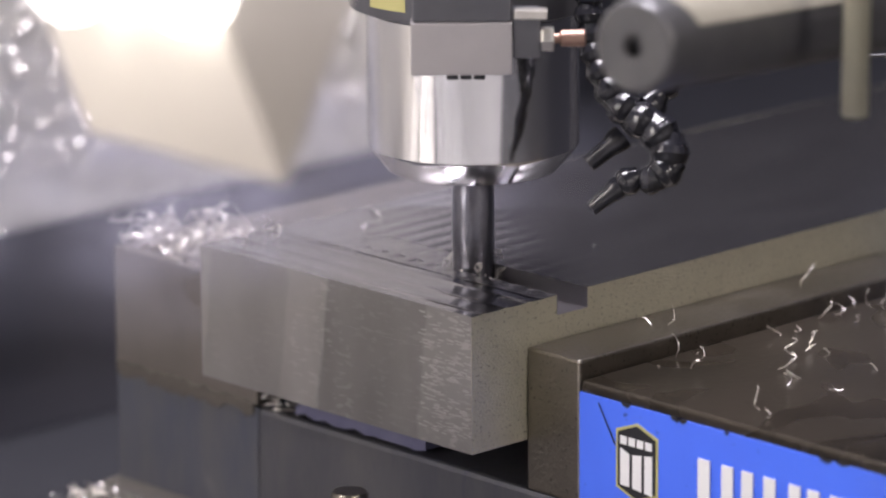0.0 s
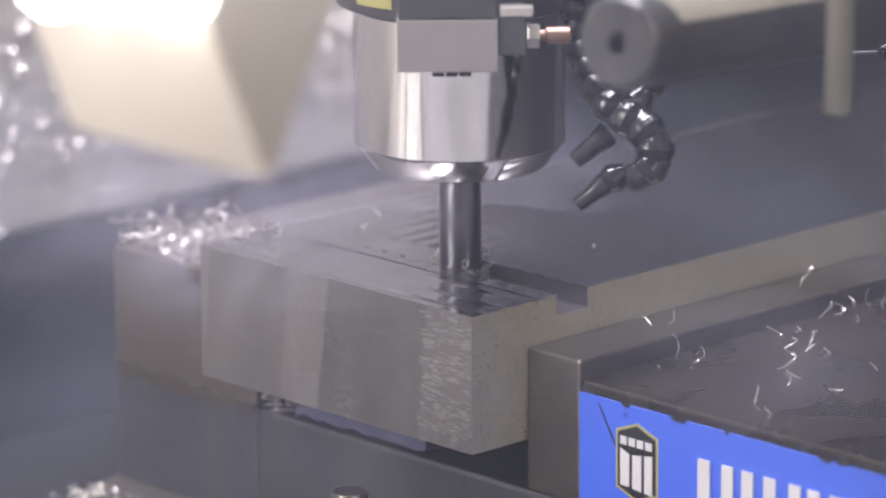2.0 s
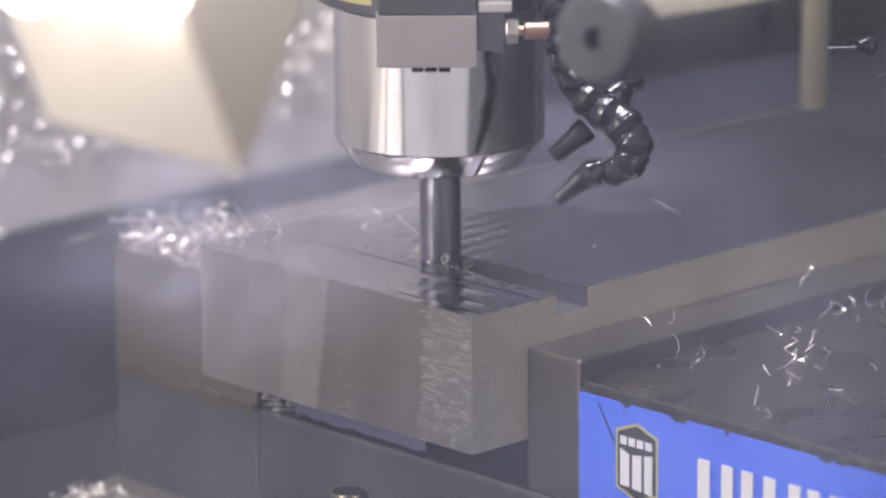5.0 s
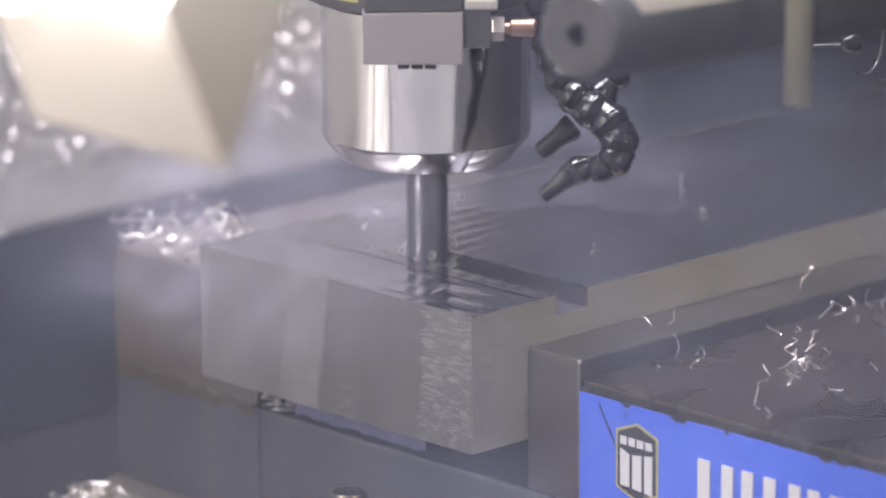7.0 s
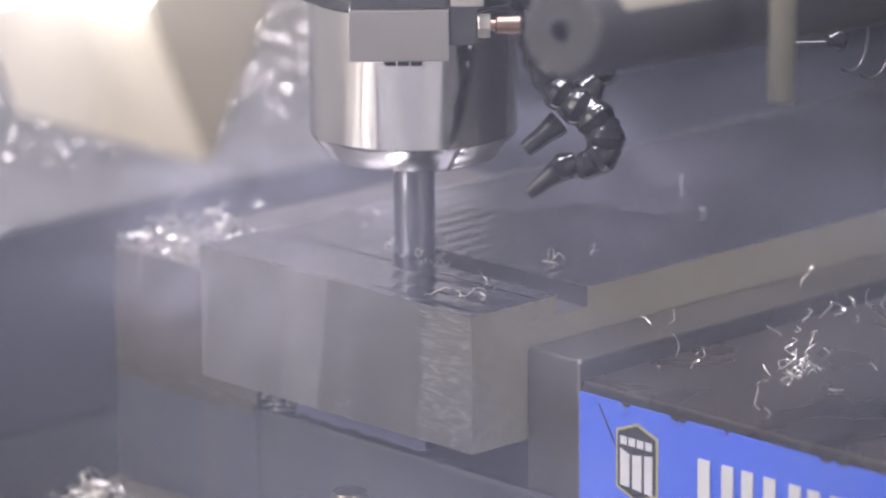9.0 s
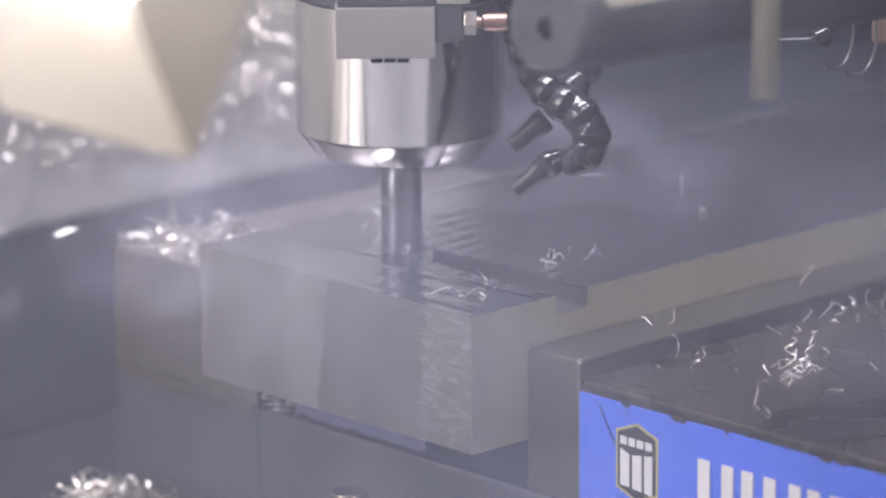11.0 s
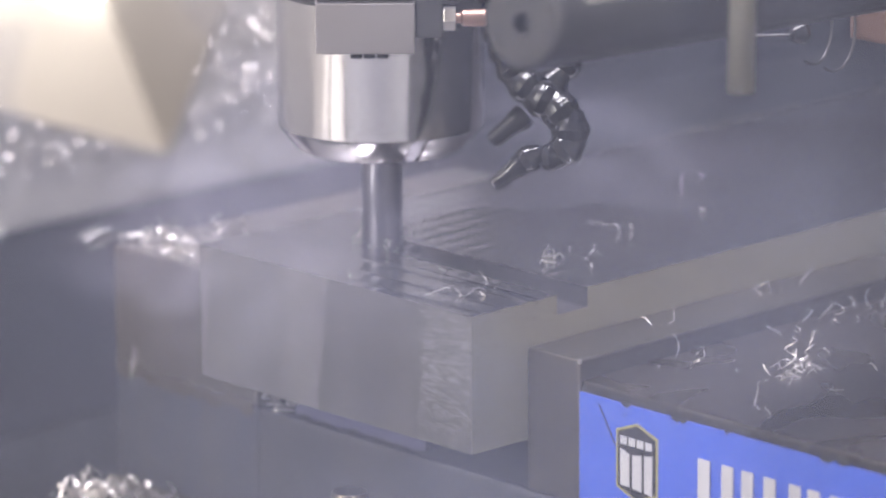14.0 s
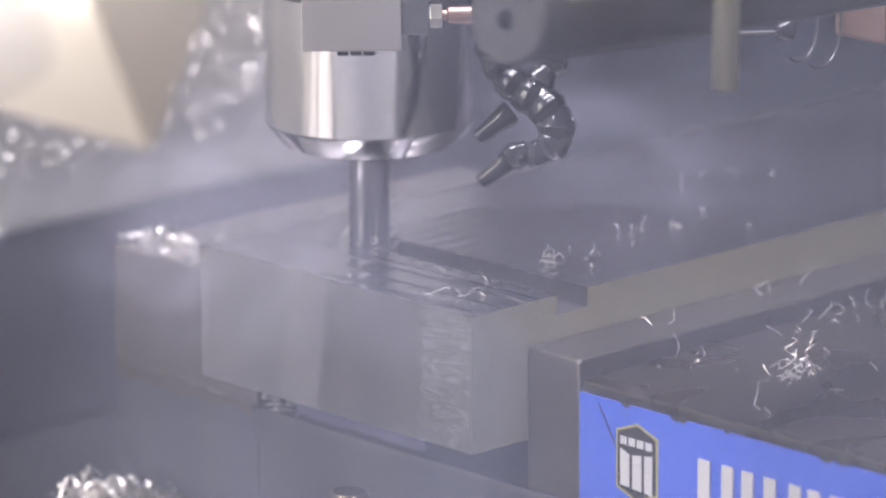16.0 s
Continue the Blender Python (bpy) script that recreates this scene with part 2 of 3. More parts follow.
bm = box(bmesh.new(), XE, 0.1746, -0.20, 0.1192, 0.0, 0.0735, 0.0016)
part("bed", bm, CAST, vise, "dark cast iron vise bed with machined top edge")
bm = box(bmesh.new(), XE + 0.0004, 0.1746, 0.1196, 0.188, 0.0, 0.0733, 0.0012)
part("jaw_foot", bm, material("blue_grey_cast", (0.064, 0.086, 0.150), 0.4, 0.6, (0.165, 0.158, 0.16), 60, 0.75, 0.3, 400, (1, 1, 0.3)), vise, "bluish dark cast iron foot of the fixed jaw")
bm = bmesh.new()
foot = [(XE + 0.03, 0.1890), (XE, 0.1890), (XE - 0.012, 0.1880), (XE - 0.024, 0.1845), (XE - 0.033, 0.178), (XE - 0.038, 0.168), (XE - 0.040, 0.155), (XE - 0.040, -0.19), (XE + 0.03, -0.19)]
extrude_poly(bm, foot, "z", 0.0, 0.0365)
bmesh.ops.bevel(bm, geom=[e for e in bm.edges if min(v.co.z for v in e.verts) > 0.03], offset=0.0025, segments=3, affect="EDGES", profile=0.5)
smooth(part("base_flange", bm, material("brown_grey_cast", (0.10, 0.092, 0.082), 0.45, 0.4, (0.17, 0.155, 0.14), 50, 0.7, 0.3, 400), vise, "rounded brownish cast flange at the foot of the vise"), 40)
bm = box(bmesh.new(), XE, 0.1746, 0.1196, 0.188, 0.0735, 0.1135, 0.0012)
part("fixed_jaw", bm, material("worn_jaw_steel", (0.23, 0.208, 0.19), 0.42, 1.0, (0.30, 0.272, 0.25), 60, 0.7, 0.3, 500), vise, "brownish steel fixed jaw under a heap of chips")
edge = random.Random(8)
ys = [0.045 + 0.0045 * k for k in range(14)]
bm = extrude_poly(bmesh.new(), [(y, 0.0884) for y in ys] + [(y, 0.0746 + edge.uniform(-0.0006, 0.0008)) for y in reversed(ys)], "x", 0.0238, 0.15)
# the blue is a reflection on wet metal, put into the base colour
part("parallel", bm, material("bar_with_blue_reflection", (0.13, 0.13, 0.23), 0.32, 0.3, (0.25, 0.25, 0.38), 70, 0.7, 0.3, 200), vise, "wet parallel bar under the block, a bluish reflection in its colour")
bm = box(bmesh.new(), XE, 0.1746, -0.0217, -0.0001, 0.0735, 0.1168, 0.0009)
part("jaw_plate", bm, JAW_STEEL, vise, "oily ground steel jaw plate")
# small bright patch on the top corner of the jaw plate
bm = box(bmesh.new(), XE - 0.0002, XE + 0.0010, -0.0219, -0.0209, 0.1158, 0.1170, 0.0004)
part("bright_corner", bm, NICKEL, vise, "bright corner of the jaw plate")
bm = box(bmesh.new(), XE, 0.1746, -0.20, -0.0219, 0.0737, 0.1112, 0.0014, 3)
part("movable_jaw", bm, OILY, vise, "oily dark movable jaw with chips on top")

grime = random.Random(3)
bm = bmesh.new()
ys = [0.121 + 0.0033 * k for k in range(21)]
extrude_poly(bm, [(y, 0.0738 + grime.uniform(0.0004, 0.0022)) for y in ys] + [(y, 0.0726 - grime.uniform(0.0002, 0.0030)) for y in reversed(ys)], "x", XE - 0.0005, XE + 0.0006)
part("grime", bm, material("oily_grime", (0.055, 0.048, 0.04), 0.45, 0.0, (0.10, 0.088, 0.075), 200, 0.7, 0.5, 600), vise, "brown oily grime along the joint")
badge = part("badge", box(bmesh.new(), XE - 0.0006, XE - 0.00005, -0.20, -0.0222, 0.0742, 0.1079), BLUE, vise, "blue enamel badge plate")

# ---- workpiece ----
W, H, ZT = 0.1192, 0.0414, 0.130
SLOT0, SLOT1, DEPTH = 0.0346, 0.0473, 0.0061
TX, TY = 0.0409, 0.0415
FEED = 0.0457
CUT_END = TY + FEED


RIDGES = (0.0050, 0.0136, 0.0230)     # borders of the passes along the end of the block
PASSED = 0.0278


def top_height(x, y):
    """Height of the milled top: flat passes with raised borders along the end, ripples across the rest."""
    if x <= PASSED:
        z, edges = ZT, (-0.0036,) + RIDGES + (0.0318,)
        for a, b in zip(edges, edges[1:]):
            if a <= x <= b:
                q = (x - a) / (b - a)
                z -= 0.0007 * q * (1 - q)
        for c in RIDGES:
            q = abs(x - c) / 0.0013
            if q < 1.0:
                z += 0.00017 * (1 - q * q)
        return z
    k = math.floor(y / 0.0078)
    wave = 0.5 - 0.5 * math.cos(2 * math.pi * (y + 0.0006 * math.sin(x * 60)) / 0.0078)
    return ZT - 0.00034 * min(1.0, (x - PASSED) / 0.005) * wave ** 2 * (0.55 + 0.45 * abs(math.sin(12.9898 * k + 4.1)))


def sheet(bm, xs, ys):
    rows = [[bm.verts.new((x, y, top_height(x, y))) for y in ys] for x in xs]
    for a, b in zip(rows, rows[1:]):
        for k in range(len(ys) - 1):
            bm.faces.new((a[k], b[k], b[k + 1], a[k + 1]))


def steps(lo, hi, n):
    return [lo + (hi - lo) * k / n for k in range(n + 1)]


def workpiece():
    """A block with flat finished passes, a rippled top and one milled slot."""
    ob = thing("steel_block", pose(0, 0, 0), "milled steel block with a fresh slot, clamped in the vise", "workpiece")
    prof = [(x, top_height(x, 0.0)) for x in steps(0.0, PASSED, 110)]
    prof += [(SLOT0, ZT), (SLOT0, ZT - DEPTH), (SLOT1, ZT - DEPTH), (SLOT1, ZT), (0.42, ZT)]
    bm = bmesh.new()
    sheet(bm, steps(0.0, PASSED, 110), steps(0.0, W, 4))
    smooth(part("finished_strip", bm, STEEL_FRESH, ob, "mirror-like strip of finished passes"), 40)
    bm = bmesh.new()
    sheet(bm, steps(PASSED + 1e-5, SLOT0, 7), steps(0.0, W, 168))
    sheet(bm, steps(SLOT0, SLOT1, 3), steps(CUT_END, W, 44))
    sheet(bm, steps(SLOT1, 0.42, 30), steps(0.0, W, 168))
    smooth(part("milled_top", bm, STEEL_TOP, ob, "rippled milled top"), 40)
    bm = bmesh.new()
    c = [[bm.verts.new((x, y, z)) for x, z in ((SLOT0, ZT - 0.0001), (SLOT0, ZT - DEPTH), (SLOT1, ZT - DEPTH), (SLOT1, ZT - 0.0001))] for y in (0.0, CUT_END)]
    for k in range(3):
        bm.faces.new((c[0][k], c[0][k + 1], c[1][k + 1], c[1][k]))
    bm.faces.new(c[1])
    part("slot", bm, STEEL_SLOT, ob, "fresh straight slot")
    strips = []
    for k in range(2):
        low = 0.00012 + 0.00004 * k
        bm = bmesh.new()
        box(bm, SLOT0 + 1e-5, SLOT1 - 1e-5, TY + k * FEED / 2 + 0.0001 * k, TY + (k + 1) * FEED / 2 + (0.006 if k else 0.0), ZT - DEPTH + 1e-5, ZT - low)
        strips.append(part("uncut_strip", bm, STEEL_TOP, ob, "steel not yet cut, ahead of the cutter"))
    bm = bmesh.new()
    out = prof + [(0.42, ZT - H), (0.0, ZT - H)]
    for y in (0.0, W):
        bm.faces.new([bm.verts.new((x, y, z)) for x, z in out])
    f = [bm.verts.new(v) for v in ((0.42, 0, ZT), (0.42, W, ZT), (0.42, W, ZT - H), (0.42, 0, ZT - H))]
    bm.faces.new(f)
    f = [bm.verts.new(v) for v in ((0, 0, ZT - H), (0, W, ZT - H), (0.42, W, ZT - H), (0.42, 0, ZT - H))]
    bm.faces.new(f)
    bmesh.ops.remove_doubles(bm, verts=bm.verts, dist=1e-6)
    part("sawn_side", bm, STEEL_SIDE, ob, "matt sawn sides")
    bm = bmesh.new()
    bm.faces.new([bm.verts.new(v) for v in ((0, 0, ZT - H), (0, W, ZT - H), (0, W, ZT), (0, 0, ZT))])
    part("end_face", bm, STEEL_END, ob, "ground end face with reflection patches put into its colour")
    bm = extrude_poly(bmesh.new(), [(0.088, ZT - 0.0128), (0.020, ZT - 0.0131), (0.020, ZT - 0.0133), (0.088, ZT - 0.01295)], "x", -0.00004, 0.0001)
    part("scribe_line", bm, STEEL_END, ob, "fine scribed line")
    # bright slivers that stand in for the speckled highlights near the corner
    worn = random.Random(31)
    bm = bmesh.new()
    for k in range(170):
        y, z = 0.0212 * worn.random() ** 0.85, ZT - 0.0015 - 0.036 * worn.random()
        half, thick = worn.uniform(0.0006, 0.0017), worn.uniform(0.00011, 0.00022)
        tilt = worn.gauss(0, 0.07)
        y0, y1 = max(y - half, 0.0002), y + half
        extrude_poly(bm, [(y0, z - thick - tilt * half), (y1, z - thick + tilt * half), (y1 + thick, z + tilt * half), (y1, z + thick + tilt * half), (y0, z + thick - tilt * half)], "x", -0.000012 - 0.0000003 * k, 0.00002)
    marks = part("surface_marks", bm, material("bright_fleck", (0.62, 0.61, 0.60), 0.42, 1.0, (0.48, 0.47, 0.46), 300, 0.7), ob)
    tagged(marks, "short bright level flecks on the end face, standing in for speckled highlights", kind="stuff")
    return ob, strips


block, uncut = workpiece()

# ---- spindle head ----
spindle = thing("spindle_head", pose(TX, TY, 0.1242), "polished tool holder with end mill under a dark spindle nose", "spindle")
bm = lathe(bmesh.new(), [(0, 0), (0.0058, 0), (0.0062, 0.0006), (0.0062, 0.0295), (0.0059, 0.0300), (0.0059, 0.045), (0, 0.045)], 48)
smooth(part("end_mill", bm, CARBIDE, spindle, "dark carbide end mill"))
bm = lathe(bmesh.new(), [(0, 0.0362), (0.0245, 0.0362), (0.0258, 0.0367), (0.0312, 0.0434), (0.0316, 0.0442), (0.0316, 0.0845), (0.0310, 0.0852), (0, 0.0852)], 96)
smooth(part("tool_holder", bm, CHROME, spindle, "mirror-polished tool holder collar"), 20)
bm = lathe(bmesh.new(), [(0, 0.0852), (0.033, 0.0852), (0.0365, 0.0865), (0.0368, 0.089), (0.0368, 0.145), (0, 0.145)], 96)
smooth(part("spindle_nose", bm, DARK, spindle, "dark spindle nose ring"), 25)

R, U, F = Vector((0.724, -0.690, -0.007)), Vector((0.177, 0.176, 0.968)), Vector((0.667, 0.702, -0.249))


def rel(a, b, c=0.0):
    """Millimetres along the slanting axes in which the fittings on the head are laid out: sideways, up, back."""
    return (R * a + U * b + F * c) * 0.001


bm = bmesh.new()
for k in range(9):
    a0, a1 = radians(173 + k * 2.4), radians(173 + (k + 1) * 2.4)
    bm.faces.new([bm.verts.new((0.0371 * math.cos(a), 0.0371 * math.sin(a), z)) for a, z in ((a0, 0.0895), (a1, 0.0895), (a1, 0.0950), (a0, 0.0950))])
part("yellow_mark", bm, YELLOW_MARK, spindle, "small yellow sticker")
bm = lathe(bmesh.new(), [(0.0369, 0.0965), (0.0376, 0.0968), (0.0376, 0.0995), (0.0369, 0.0998)], 96)
smooth(part("trim_ring", bm, NICKEL, spindle, "thin bright ring"))

# ---- coolant block in front of the holder ----
block_at = Vector((TX, TY, 0.1242)) + Vector((-0.0448 - 0.0017, -0.0465 + 0.0016, 0.0925 - 0.0060))
nozzle_block = thing("coolant_block", Matrix.Translation(block_at) @ pose(0, 0, 0, 0, 0, -43.6), "grey coolant block with a copper jet and a nickel nut", "nozzle block")
part("body", box(bmesh.new(), -0.0150, 0.0135, -0.004, 0.004, -0.0075, 0.0075, 0.0004), material("matt_grey_plate", (0.42, 0.40, 0.41), 0.55, 0.7, (0.47, 0.45, 0.46), 90, 0.6, 0.1, 500), nozzle_block, "flat matt grey plate")
part("side_block", box(bmesh.new(), 0.0137, 0.0215, -0.003, 0.006, -0.0030, 0.0105, 0.0006), DARK, nozzle_block, "dark side block")
for k in range(3):
    bm = box(bmesh.new(), -0.0050 + 0.0038 * k, -0.0017 + 0.0038 * k, -0.002, 0.002, -0.0092, -0.0076, 0.0003)
    part("clip", bm, BLACK_PLASTIC, nozzle_block, "small dark clip")
bm = lathe(bmesh.new(), [(0, 0), (0.0034, 0), (0.0036, 0.0003), (0.0036, 0.0032), (0.0034, 0.0035), (0, 0.0035)], 6, along((0.0218, -0.001, 0.0022), (0.06, -0.001, 0.0022)))
part("nut", bm, NICKEL, nozzle_block, "bright nickel hexagon nut")
bm = lathe(bmesh.new(), [(0, 0), (0.0015, 0), (0.0015, 0.0015), (0.0024, 0.002), (0.0025, 0.0085), (0.0019, 0.009), (0, 0.009)], 24, along((0.0253, -0.001, 0.0024), (0.06, -0.001, 0.0027)))
smooth(part("jet", bm, COPPER, nozzle_block, "copper jet tube"))
# added dark box; covers the lit top of the plate up to the nose
part("dark_filler", box(bmesh.new(), -0.0146, 0.0133, -0.0036, 0.030, 0.0077, 0.0300, 0.0006), DARK, nozzle_block, "dark filler under the spindle nose, added over the plate's bright top")
part("bolt_head", box(bmesh.new(), 0.0140, 0.0235, -0.005, 0.0, 0.0085, 0.0112, 0.0006), NICKEL, nozzle_block, "worn nickel clamp bar")

# ---- coolant fittings ----
pipe = thing("coolant_pipe", pose(-0.0712, -0.1333, 0.2400), "dark grey coolant manifold pipe with a socket plug", "pipe")
PIPE = (R * 0.60 + F * 0.785 + U * 0.128)
bm = lathe(bmesh.new(), [(0.0026, 0.004), (0.0030, 0.0), (0.0108, 0), (0.0119, 0.0010), (0.0122, 0.002), (0.0122, 0.20), (0, 0.20)], 64, along((0, 0, 0), PIPE))
smooth(part("tube", bm, GREY_PIPE, pipe))
bm = lathe(bmesh.new(), [(0, 0.0042), (0.0029, 0.0042), (0.0029, 0.006), (0, 0.006)], 6, along((0, 0, 0), PIPE))
part("plug", bm, DARK, pipe, "dark socket plug")

axis = PIPE.normalized()
face = (-F - axis * (-F).dot(axis)).normalized()
over = axis.cross(face)
if over.dot(U) < 0:
    over.negate()
# pale raised band along the upper side of the pipe
bm = bmesh.new()
rows = []
for k in range(9):
    a = radians(8 + k * 6)
    rows.append([bm.verts.new(axis * q + (face * math.cos(a) + over * math.sin(a)) * rr) for q, rr in ((0.0130 - 0.0004 * k, 0.0121), (0.0132 - 0.0004 * k, 0.01255), (0.105, 0.01255), (0.105, 0.0121))])
for p0, p1 in zip(rows, rows[1:]):
    for j in range(3):
        bm.faces.new((p0[j], p0[j + 1], p1[j + 1], p1[j]))
bm.faces.new(rows[0])
bm.faces.new(rows[-1])
smooth(part("pale_band", bm, material("pale_band_tone", (0.30, 0.28, 0.23), 0.4, 0.2, (0.40, 0.375, 0.31), 90, 0.7, 0.2, 400), pipe, "pale raised band along the pipe"), 30)

hose = thing("plastic_tube", pose(-0.0116, -0.1551, 0.2158), "yellowed translucent plastic coolant tube", "tube")
bm = lathe(bmesh.new(), [(0.0024, 0.0), (0.0028, -0.0002), (0.0033, 0), (0.0036, 0.0006), (0.0035, 0.03), (0.0034, 0.12), (0.0024, 0.12), (0.0024, 0)], 32, along((0, 0, 0), (0.0067, 0.0042, 0.12)))
smooth(part("tube", bm, TUBE, hose))


def bead(bm, r, m):
    """One smooth ball-and-socket link of a jointed coolant hose."""
    return lathe(bm, [(0, -0.80 * r), (0.58 * r, -0.78 * r), (0.68 * r, -0.62 * r), (0.70 * r, -0.42 * r), (0.90 * r, -0.18 * r), (0.99 * r, 0.06 * r), (1.0 * r, 0.14 * r), (1.03 * r, 0.18 * r), (1.03 * r, 0.30 * r),
                      (0.99 * r, 0.34 * r), (0.93 * r, 0.58 * r), (0.76 * r, 0.82 * r), (0.45 * r, 0.98 * r), (0, 1.04 * r)], 32, m)


def jet_tip(bm, m, r, length):
    return lathe(bm, [(0, 0.001), (0.55 * r, 0.001), (0.6 * r, 0), (0.80 * r, 0), (0.84 * r, 0.0004), (1.0 * r, 0.62 * length), (1.08 * r, 0.66 * length), (1.25 * r, 0.85 * length), (1.25 * r, length), (0, length)], 32, m)


def jointed_hose(name, at, line, tip, r_tip, label, seed):
    """line: places of the links along the slanting axes, each with its radius, all in millimetres."""
    ob = thing(name, Matrix.Translation(at), label, "coolant hose", "jointed coolant hoses")
    pts = [(rel(*q[:3]), q[3] * 0.001) for q in line]
    for (a, r), (b, _) in zip(pts, pts[1:]):
        smooth(part("link", bead(bmesh.new(), r, along(a, b)), BLACK_PLASTIC, ob), 40)
    t0, t1 = rel(*tip[0]), rel(*tip[1])
    smooth(part("tip", jet_tip(bmesh.new(), along(t0, t1), r_tip, (t1 - t0).length), BLACK_PLASTIC, ob), 40)
    wet = random.Random(seed)
    bm = bmesh.new()
    for a, r in pts[:-1]:
        for _ in range(3):
            out = (R * wet.uniform(-1, 1) + U * wet.uniform(-0.8, 1) - F * wet.uniform(0.2, 1)).normalized()
            size = wet.uniform(0.0003, 0.0007)
            bmesh.ops.create_icosphere(bm, subdivisions=2, radius=size, matrix=Matrix.Translation(a + out * r * 0.99))
    smooth(part("coolant_film", bm, WATER, ob, "clear coolant droplets clinging to the links"), 180)
    return ob


TIP = Vector((0.0264, -0.0230, 0.1617))
hose_long = jointed_hose("jointed_hose", TIP, [(-1, 62, 4, 4.3), (-1.2, 56.5, 4, 4.3), (-0.8, 51, 4, 4.3), (0.2, 45.5, 4, 4.4), (1.8, 40, 3, 4.5), (4.2, 34.5, 2, 4.8), (7.6, 29.5, 1, 5.2), (12.6, 25.6, 0, 5.6), (18.0, 22.4, -1, 5.9), (21.8, 17.2, -2, 5.8), (21.4, 11.4, -2, 5.2),
                                               (17.2, 8.0, -1.5, 4.4), (10.6, 8.0, -0.5, 4.2), (5.6, 4.9, 0, 3.0)],
                         ((-0.6, -0.4, 0), (7.6, 6.2, 0)), 0.0026, "black jointed plastic coolant hose aimed at the cutter", 21)
hose_short = jointed_hose("jointed_hose", TIP, [(27, 48, 10, 4.4), (24.5, 42, 9, 4.4), (21.5, 36, 8, 4.5), (17.5, 30.5, 7, 4.8), (13.0, 25, 7, 4.8), (8.5, 20.5, 6, 3.6)],
                          ((-1.2, 12.6, 5), (8.6, 20.6, 6)), 0.0030, "black jointed plastic coolant hose with a short tip", 22)

swivel = thing("swivel_fitting", Matrix.Translation(TIP + rel(92, 43.5, 8)), "dark swivel fitting with wire loops on the head", "fitting")
smooth(part("ball", bead(bmesh.new(), 0.0032, along(rel(-3, 1, 0), rel(7, 3, 6))), BLACK_PLASTIC, swivel), 40)
for k, (rr, dx) in enumerate(((12.0, 1.0), (14.0, 7.0))):
    bm = bmesh.new()
    prev = None
    for j in range(25):
        a = radians(-110 + j * 10)
        c = rel(dx + rr * 0.55 * math.cos(a), 4 + rr * math.sin(a), 3 + rr * 0.8 * math.cos(a))
        ring = [bm.verts.new(c + (R * math.cos(q * 1.0472) + U * math.sin(q * 1.0472)) * 0.00045) for q in range(6)]
        if prev:
            for q in range(6):
                bm.faces.new((prev[q], prev[(q + 1) % 6], ring[(q + 1) % 6], ring[q]))
        prev = ring
    smooth(part("wire_loop", bm, GREY_PIPE, swivel, "thin grey wire loop"))
bm = lathe(bmesh.new(), [(0, 0), (0.0005, 0), (0.0005, 0.016), (0, 0.016)], 16, along(rel(-4, 0.5, 0), rel(-20, 0, 0)))
smooth(part("stud", bm, GREY_PIPE, swivel, "thin grey stud"))
bm = bmesh.new()
box(bm, 0, 0.05, -0.01, 0.01, 0.0, 0.02, 0.0015)
bracket = thing("bracket", Matrix.Translation(TIP + rel(112, 42, 20)), "brown rusty mounting bracket on the head", "bracket")
part("plate", bm, material("rusty_brown", (0.14, 0.085, 0.07), 0.55, 0.3, (0.2, 0.13, 0.11), 80, 0.7, 0.3, 500), bracket)

# ---- head cover with its lamp ----
cover = thing("head_cover", pose(-0.2456, -0.1979, 0.2451), "pale painted machine head cover with a lit work lamp", "cover")
bm = bmesh.new()
corner = [bm.verts.new(rel(*q)) for q in ((0, 0, 0), (-15, -0, 0), (-17.2, 46.7, -20), (-46.5, 12.9, 40), (-64, 56.5, 60), (15.4, 51.6, 60), (-3.7, 7.4, 90), (-37, 55, 140))]
a, _, b, c, d, e, f, g = corner
bm.verts.remove(_)
for q in ((a, b, d, c), (a, e, b), (a, f, e), (a, c, f), (c, d, g, f), (f, g, e), (b, e, g, d)):
    bm.faces.new(q)
bmesh.ops.bevel(bm, geom=list(bm.edges), offset=0.0012, segments=3, affect="EDGES", profile=0.5)
smooth(part("casing", bm, WHITE_PAINT, cover), 50)
for k, (cx, cy, cz, rr) in enumerate(((-19.5, 50.0, -10, 0.0150), (-45, 50.5, 20, 0.0105))):
    n = (rel(-17.2, 46.7, -20)).cross(rel(-46.5, 12.9, 40)).normalized()
    if n.dot(F) > 0:
        n.negate()
    base = rel(cx, cy, cz)
    base -= n * base.dot(n)
    bm = lathe(bmesh.new(), [(0, 0.0045), (0.7 * rr, 0.0042), (0.93 * rr, 0.0032), (rr, 0.0012), (rr, -0.001), (0, -0.001)], 48, along(base, base + n))
    smooth(part("lamp_lens", bm, LAMP_GLASS, cover, "glowing white lamp lens"))

# ---- badge print ----
XB = XE - 0.0006
bm = bmesh.new()
HEX = [(-0.0372, 0.1001), (-0.0455, 0.1032), (-0.0538, 0.1001), (-0.0538, 0.0828), (-0.0455, 0.0797), (-0.0372, 0.0828)]
extrude_poly(bm, HEX, "x", XB - 0.0002, XB + 0.0001)
emblem = part("emblem", bm, YELLOW_MARK, badge, "hexagonal emblem with a yellow rim")
inner = [(-0.0455 + (y + 0.0455) * 0.90, 0.09145 + (z - 0.09145) * 0.93) for y, z in HEX]
part("emblem_field", extrude_poly(bmesh.new(), inner, "x", XB - 0.0004, XB - 0.0001), BLACK_MARK, emblem, "black field")


def mark(parent, pts, mat=WHITE_MARK, out=0.0006):
    part("bar", extrude_poly(bmesh.new(), pts, "x", XB - out, XB - 0.0002), mat, parent)


